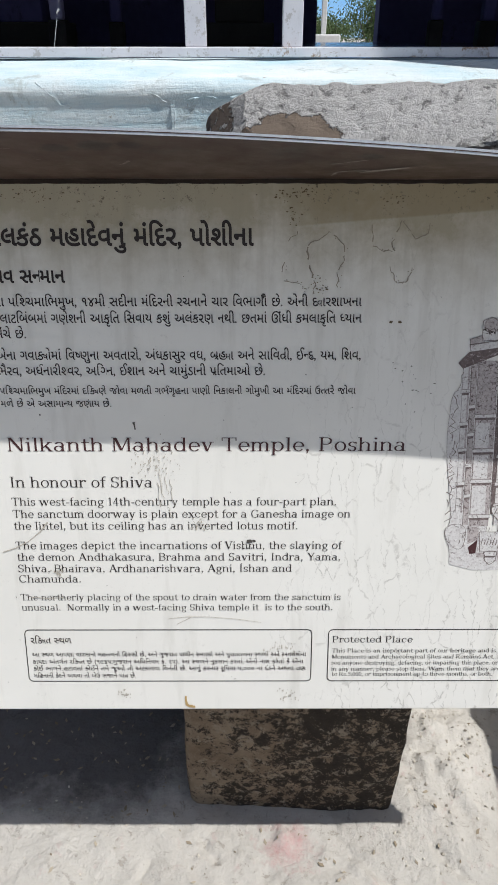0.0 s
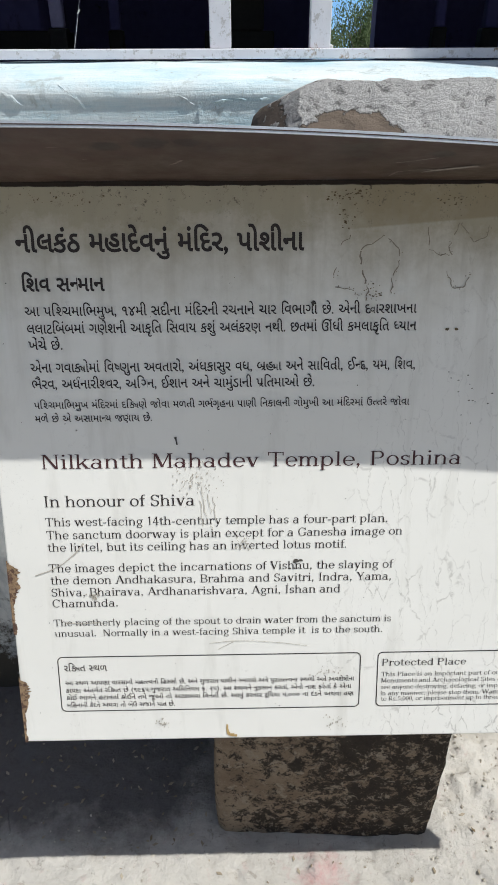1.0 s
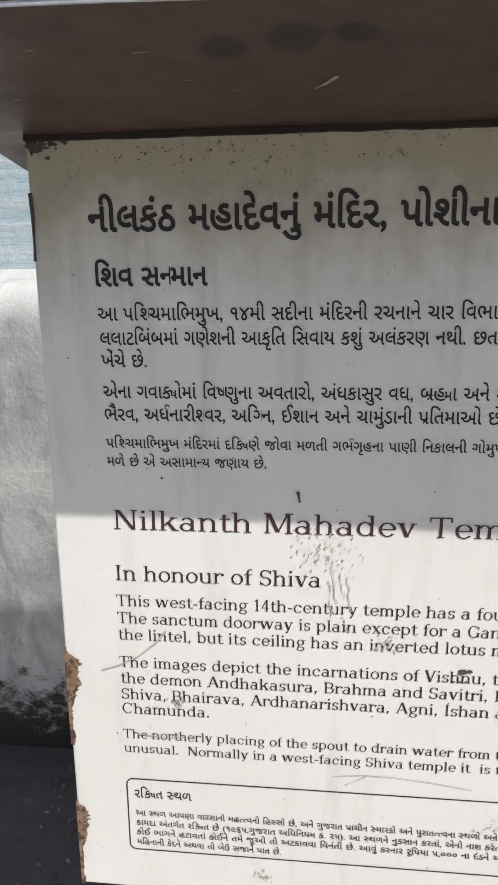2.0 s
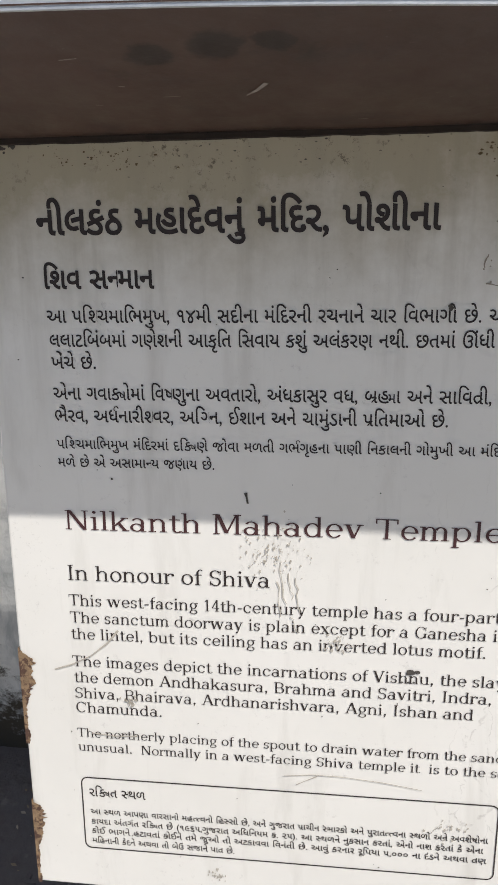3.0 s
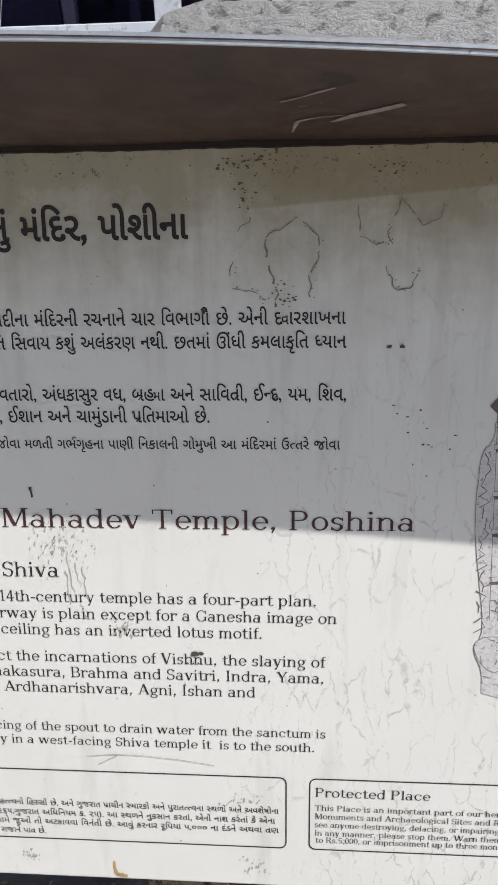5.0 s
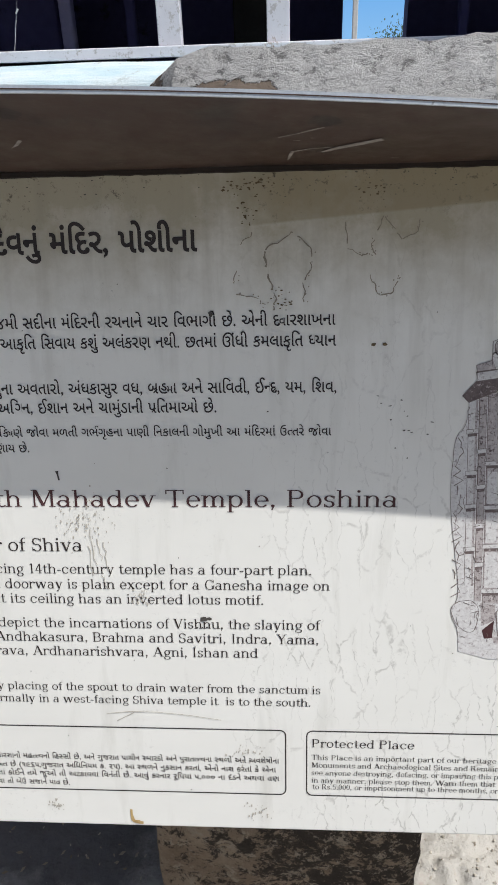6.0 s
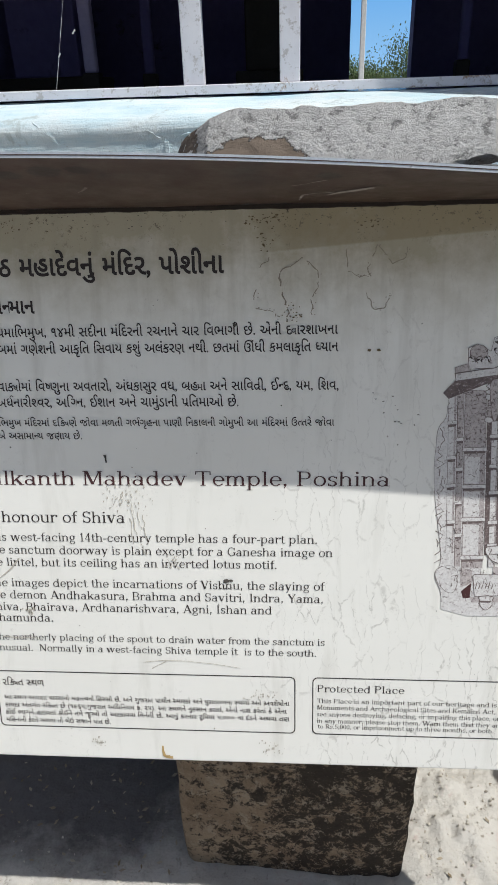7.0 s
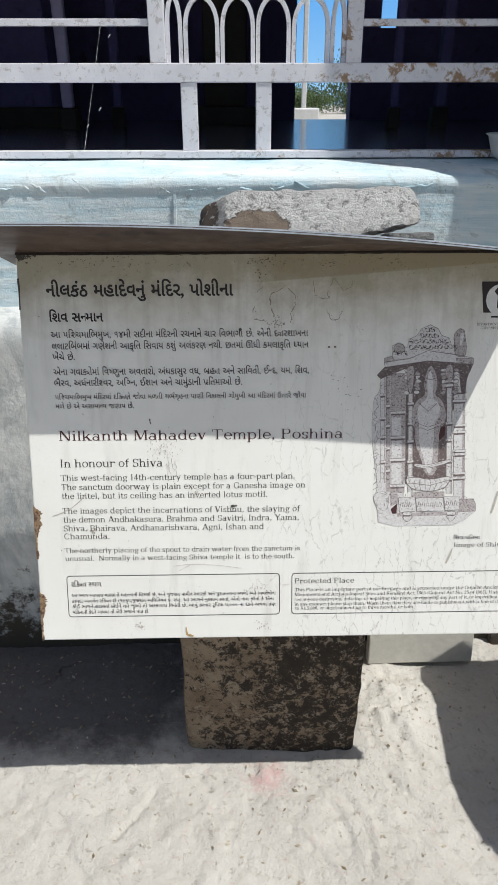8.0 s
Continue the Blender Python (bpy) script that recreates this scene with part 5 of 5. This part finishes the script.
# split lines in the enamel high on the panel, where water has crept behind it
SPLITS = [
    [(0.080, 0.723), (0.083, 0.700), (0.091, 0.675), (0.089, 0.662)], [(0.081, 0.725), (0.110, 0.743), (0.128, 0.728), (0.130, 0.709), (0.121, 0.691), (0.123, 0.667)],
    [(0.164, 0.752), (0.168, 0.726), (0.183, 0.717), (0.190, 0.721)], [(0.206, 0.758), (0.194, 0.729), (0.198, 0.718)],
    [(0.206, 0.757), (0.225, 0.734), (0.242, 0.741), (0.244, 0.754)], [(0.193, 0.697), (0.202, 0.677), (0.214, 0.677), (0.224, 0.695)],
    [(0.068, 0.743), (0.055, 0.731)], [(0.048, 0.704), (0.047, 0.693)], [(0.051, 0.680), (0.074, 0.673), (0.081, 0.665)],
]
bm = bmesh.new()
for n, path in enumerate(SPLITS):
    fine = []
    for (u0, v0), (u1, v1) in zip(path, path[1:]):
        fine += [(u0 + (u1 - u0) * k / 7, v0 + (v1 - v0) * k / 7) for k in range(7)]
    shaken = [(u + 0.0034 * noise.noise(Vector((u * 130, v * 130, n))), v + 0.0026 * noise.noise(Vector((v * 130, u * 130, n + 5)))) for u, v in fine + [path[-1]]]
    k = 0
    while k < len(shaken) - 1:
        step = random.randint(3, 8)
        if len(shaken[k:k + step]) > 1:
            trail(bm, shaken[k:k + step], 0.0021 if n == 0 else 0.0011)
        k += step + random.choice((-1, -1, 0, 1))
    for u, v in shaken:
        if random.random() < 0.35:
            splat(bm, u + random.gauss(0, 0.0022), v + random.gauss(0, 0.0022), 0.0009, 0.0009, 6)
tagged(part("enamel_split", bm, M_SPLIT, board, "brown branching cracks in the enamel"), kind="stuff")
bm = bmesh.new()
for u, v in ((0.197, 0.624), (0.210, 0.624)):
    splat(bm, u, v, 0.0030, 0.0022, 10)
for cu_, cv_, su, sv, n in ((0.060, 0.762, 0.005, 0.006, 26), (0.052, 0.787, 0.010, 0.004, 30), (0.080, 0.793, 0.010, 0.003, 24), (0.194, 0.781, 0.012, 0.008, 26), (-0.29, 0.790, 0.030, 0.006, 50), (0.100, 0.672, 0.006, 0.006, 26)):
    for _ in range(n):
        r = random.uniform(0.0003, 0.0011)
        splat(bm, random.gauss(cu_, su), min(0.803, random.gauss(cv_, sv)), r * random.uniform(0.8, 2.2), r, 7)
tagged(part("crusted_dirt", bm, M_CRUST, board, "crusts of brown dirt under the hood"), kind="stuff")
# mud splash with drips over the heading, and smaller ones near the foot
bm = bmesh.new()
for _ in range(130):
    u, v = random.gauss(-0.138, 0.014), random.gauss(0.421, 0.014)
    s = random.uniform(0.0003, 0.0012)
    splat(bm, u, v, s, s * random.uniform(0.8, 1.8), 7)
for u, top, foot in ((-0.131, 0.41, 0.366), (-0.122, 0.40, 0.371), (-0.116, 0.395, 0.358), (-0.134, 0.39, 0.352), (-0.119, 0.352, 0.335)):
    trail(bm, [(u + random.gauss(0, 0.0015) + (0.006 * k / 6), top + (foot - top) * k / 6) for k in range(7)], 0.0010)
for cu_, cv_, sp in ((0.064, 0.027, 0.008), (0.05, 0.115, 0.010), (-0.075, 0.326, 0.006), (-0.29, 0.245, 0.004), (-0.20, 0.03, 0.006)):
    for _ in range(26):
        s = random.uniform(0.0005, 0.0014)
        splat(bm, random.gauss(cu_, sp), random.gauss(cv_, sp * 0.8), s, s * random.uniform(0.9, 2.2), 6)
tagged(part("mud_splash", bm, M_MUD, board, "dried mud splashes with short drips"), kind="stuff")
bm = bmesh.new()
trail(bm, [(-0.372, 0.279), (-0.352, 0.286), (-0.331, 0.297), (-0.312, 0.313), (-0.300, 0.328)], 0.0018)
part("scratch", bm, M_MUD, board, "grey scratch in the enamel")
bm = bmesh.new()
trail(bm, [(-0.125, 0.166), (-0.095, 0.1695), (-0.06, 0.1690), (-0.02, 0.1655), (0.02, 0.1595)], 0.0010)
part("scratch", bm, M_MUD, board, "grey scratch in the enamel")
bm = bmesh.new()
trail(bm, [(-0.335, 0.2035), (-0.31, 0.2015), (-0.285, 0.2030)], 0.0012)
part("scratch", bm, M_MUD, board, "grey scratch in the enamel")
bm = bmesh.new()
trail(bm, [(-0.09, 0.168), (-0.105, 0.160), (-0.112, 0.156)], 0.0010)
part("scratch", bm, M_MUD, board, "grey scratch in the enamel")
bm = bmesh.new()
trail(bm, [(0.545, 0.275), (0.552, 0.300), (0.556, 0.322)], 0.004)
part("scratch", bm, M_MUD, board, "grey scratch in the enamel")
bm = bmesh.new()
trail(bm, [(0.455, 0.165), (0.463, 0.185), (0.467, 0.198)], 0.0035)
part("scratch", bm, M_MUD, board, "grey scratch in the enamel")
bm = bmesh.new()
trail(bm, [(-0.101, 0.026), (-0.101, 0.018), (-0.0995, 0.010), (-0.095, 0.0065), (-0.086, 0.006)], 0.0038)
splat(bm, -0.094, 0.008, 0.006, 0.003, 9)
part("rust_drip", bm, M_OCHRE, board, "ochre rust drip")
bm = bmesh.new()
g = bmesh.ops.create_cone(bm, cap_ends=True, segments=24, radius1=0.013, radius2=0.011, depth=0.008)
bmesh.ops.transform(bm, verts=g["verts"], matrix=pose(-0.408, 0.031, 0.726, 90))
part("bolt", bm, M_HOOD, board, "rusty bolt head behind the rim")


def hood_mark(bm, pts, w):
    ring = []
    for i, p in enumerate(pts):
        a, b = Vector(pts[max(i - 1, 0)]), Vector(pts[min(i + 1, len(pts) - 1)])
        t = b - a
        s = Vector((t.y, -t.x)).normalized() * w * 0.5 * random.uniform(0.3, 1.3)
        ring.append([bm.verts.new((q.x, q.y, under_hood(q.x, q.y) - 0.0009)) for q in (Vector(p) - s, Vector(p) + s)])
    for a, b in zip(ring, ring[1:]):
        bm.faces.new((a[0], a[1], b[1], b[0]))
    return bm


bm = bmesh.new()
hood_mark(bm, [(-0.152, -0.086), (-0.144, -0.094), (-0.136, -0.106)], 0.003)
hood_mark(bm, [(0.096, -0.108), (0.112, -0.118), (0.124, -0.128), (0.135, -0.136)], 0.003)
hood_mark(bm, [(0.105, -0.030), (0.109, -0.062), (0.125, -0.072), (0.145, -0.078)], 0.004)
hood_mark(bm, [(0.137, -0.060), (0.152, -0.076), (0.170, -0.090), (0.188, -0.105)], 0.007)
for _ in range(18):
    x, y = random.uniform(-0.40, 0.5), random.uniform(-0.17, -0.01)
    hood_mark(bm, [(x, y), (x + random.uniform(0.003, 0.014), y + random.gauss(0, 0.001))], 0.0012)
tagged(part("scraped_primer", bm, M_PALE, hood, "pale scrapes in the primer"), kind="stuff")
# ---------------------------------------------------------------- stones
bm = hewn(0.417, 0.19, 0.100, 5, 0.011, 2, 0.0035, 0.010)
for v in bm.verts:
    if v.co.x < -0.14 and v.co.z > 0:
        v.co.z -= 0.45 * (-0.14 - v.co.x)
    if v.co.x > 0.02 and v.co.z < 0:
        v.co.z += 0.20 * (v.co.x - 0.02)
    if v.co.y < 0.02:
        v.co.y += 0.65 * (v.co.z + 0.05)
    if v.co.x < -0.158:
        v.co.y += 1.7 * (-0.158 - v.co.x)
weight = tagged(part("loose_stone", bm, M_STONE), "rough grey-pink granite stone lying on the hood", "stone")
ON_HOOD = pose(0, 0.709, 0.580, -LEAN_BACK)
weight.matrix_world = ON_HOOD @ pose(0.153, 0.014, 0.871, 0, 1.0, 2)
bm = hewn(0.085, 0.06, 0.017, 3, 0.006, 8, 0.002, 0.006)
chip = tagged(part("stone_chip", bm, M_CHIP), "dark grey stone chip wedged under the larger stone", "stone")
chip.matrix_world = ON_HOOD @ pose(0.325, -0.088, 0.8225, 0, 1, 10)

bm = hewn(0.468, 0.36, 0.60, 4, 0.010, 3, 0.003, 0.018)
block = tagged(part("stone_block", bm, M_BLOCK), "brown sandstone block blackened by lichen behind the board", "stone")
block.matrix_world = pose(0.107, 1.058, 0.285, 0, 0, -4)
slab = tagged(part("leaning_slab", hewn(0.335, 0.035, 0.42, 3, 0.002, 6, 0.0, 0.004), M_SLAB), "smooth pale stone slab propped against the plinth", "slab")
slab.matrix_world = pose(0.588, 1.232, 0.225, -10, 1, 2)

# leaf litter and crumbs
random.seed(4)
bm = bmesh.new()
for _ in range(330):
    if random.random() < 0.5:
        x, y = random.uniform(-0.75, -0.12), random.uniform(0.86, 1.26)
    else:
        x, y = random.gauss(0.05, 0.45), random.uniform(0.45, 1.2)
    if -0.16 < x < 0.36 and y > 0.84:
        continue
    s = random.uniform(0.002, 0.008)
    m4 = pose(x, y, ground_height(x, y) + 0.002, random.uniform(-8, 8), random.uniform(-8, 8), random.uniform(0, 360))
    vs = [bm.verts.new(m4 @ Vector(p)) for p in ((-s, 0, 0), (-0.3 * s, -0.45 * s, 0.001), (s, 0, 0.0015), (0.1 * s, 0.5 * s, 0.0005))]
    bm.faces.new(vs)
    vs2 = [bm.verts.new(v.co - Vector((0, 0, 0.0012))) for v in vs]
    bm.faces.new(vs2[::-1])
    for k in range(4):
        bm.faces.new((vs[k], vs2[k], vs2[(k + 1) % 4], vs[(k + 1) % 4]))
tagged(part("leaf_litter", bm, M_DRY), "scattered dry leaf bits and crumbs on the cement", "litter", kind="stuff")

verts, faces = [], []
for _ in range(900):
    if random.random() < 0.55:
        x, y = random.gauss(0.46, 0.12), random.gauss(0.98, 0.13)
    else:
        x, y = random.uniform(-0.9, 0.9), random.uniform(0.35, 0.95)
    if (-0.15 < x < 0.35 and y > 0.84) or y > 1.2:
        continue
    r = 0.0012 + 0.0045 * random.random() ** 3
    q = Euler((random.uniform(0, 6), random.uniform(0, 6), random.uniform(0, 6))).to_matrix()
    c, b = Vector((x, y, ground_height(x, y) + 0.35 * r)), len(verts)
    for p in ((1, 0, 0), (-1, 0, 0), (0, 0.8, 0), (0, -0.8, 0), (0, 0, 0.7), (0, 0, -0.7)):
        verts.append(tuple(c + q @ (Vector(p) * r * random.uniform(0.7, 1.3))))
    faces += [(b + i, b + j, b + k) for i, j, k in ((0, 2, 4), (2, 1, 4), (1, 3, 4), (3, 0, 4), (2, 0, 5), (1, 2, 5), (3, 1, 5), (0, 3, 5))]
me = bpy.data.meshes.new("mortar_crumbs")
me.from_pydata(verts, [], faces)
me.materials.append(M_CRUMB)
tagged(new("mortar_crumbs", me), "loose mortar crumbs and grit on the cement", "grit", kind="stuff")

bm = bmesh.new()
for f0, f1 in ((0.0, 0.16), (0.30, 0.42), (0.62, 0.80), (0.90, 1.0)):
    bar_along(bm, [(-0.392 + 0.075 * f, 1.582, 1.499 + 0.30 * f) for f in (f0, (f0 + f1) / 2, f1)], 0.0009, 0.0006)
bar_along(bm, [(-0.392 + 0.075 * k / 6, 1.582, 1.499 + 0.30 * k / 6) for k in range(7)], 0.00035, 0.0003)
for x, z in ((-0.340, 1.600), (-0.376, 1.560), (-0.300, 1.765)):
    bar_along(bm, [(x - 0.003, 1.582, z - 0.004), (x, 1.582, z), (x + 0.003, 1.582, z + 0.003)], 0.0024, 0.001)
tagged(part("cobweb", bm, M_COB), "dusty cobweb strands hanging in the grille", "cobweb")

# ---------------------------------------------------------------- beyond the hall


def shrub(x, y, h, seed, count=2600, leaf=1.0):
    rnd = random.Random(seed)
    t = empty("tree", pose(x, y, 1.22))
    bm = bmesh.new()
    for k in range(5):
        a = rnd.uniform(0, math.tau)
        tip = Vector((math.cos(a) * h * 0.3, math.sin(a) * h * 0.3, h * rnd.uniform(0.5, 0.8)))
        r0, r1 = 0.05 * h * 0.5, 0.012 * h
        ra = [bm.verts.new((r0 * math.cos(q * math.tau / 6), r0 * math.sin(q * math.tau / 6), -0.02)) for q in range(6)]
        rb = [bm.verts.new(tip + Vector((r1 * math.cos(q * math.tau / 6), r1 * math.sin(q * math.tau / 6), 0))) for q in range(6)]
        for q in range(6):
            bm.faces.new((ra[q], ra[(q + 1) % 6], rb[(q + 1) % 6], rb[q]))
    part("trunk", bm, M_BARK, t)
    verts, faces = [], []
    for k in range(count):
        c = Vector((rnd.gauss(0, 0.34), rnd.gauss(0, 0.30), 0.46 + rnd.gauss(0, 0.22))) * h
        if c.z < 0.02 or noise.noise(c * (2.2 / h) + Vector((seed, 0, 0))) < -0.12:
            continue
        s = h * leaf * rnd.uniform(0.025, 0.05)
        q = Euler((rnd.uniform(0, 6), rnd.uniform(0, 6), rnd.uniform(0, 6))).to_matrix()
        b = len(verts)
        verts += [tuple(c + q @ Vector(p)) for p in ((-s, 0, 0), (0, -s * 0.5, 0.1 * s), (s, 0, 0), (0, s * 0.5, 0.1 * s))]
        faces.append((b, b + 1, b + 2, b + 3))
    me = bpy.data.meshes.new("crown")
    me.from_pydata(verts, [], faces)
    me.materials.append(M_LEAF)
    new("crown", me).parent = t
    return tagged(t, "bushy green tree beyond the hall", "tree", "far trees")


bd = Nodes("hazy_blue_distance")
em = bd.tree.nodes.new("ShaderNodeEmission")
bd.link(bd.mix(bd.ramp(bd.axis(2), 1.0, 9.0), (0.36, 0.62, 0.90), (0.17, 0.44, 0.86)), em.inputs["Color"])
bd.link(em.outputs[0], bd.tree.nodes["Material Output"].inputs["Surface"])
bm = bmesh.new()
bm.faces.new([bm.verts.new(p) for p in ((-30, 70, 0.5), (45, 70, 0.5), (45, 70, 16), (-30, 70, 16))])
tagged(part("backdrop", bm, bd.mat), "clear blue sky low over the horizon", "sky", kind="structure")
rnd = random.Random(9)
for k in range(34):
    shrub(-4.5 + 0.42 * k + rnd.uniform(-0.15, 0.15), rnd.uniform(24, 33), rnd.uniform(0.85, 1.35), k)
for k, (x, y, h) in enumerate(((4.55, 26, 1.9), (-8.6, 24, 2.6))):
    shrub(x, y, h, 60 + k, 9000, 0.55)
pole = empty("yard_post", pose(1.06, 11.0, 1.22))
part("pole", box(-0.035, 0.035, -0.035, 0.035, 0.3, 4.0, 0.01), M_LIME, pole)
part("footing", box(-0.22, 0.22, -0.22, 0.22, -0.02, 0.3, 0.02), M_LIME, pole)
tagged(pole, "white painted post on a square footing in the yard", "post")
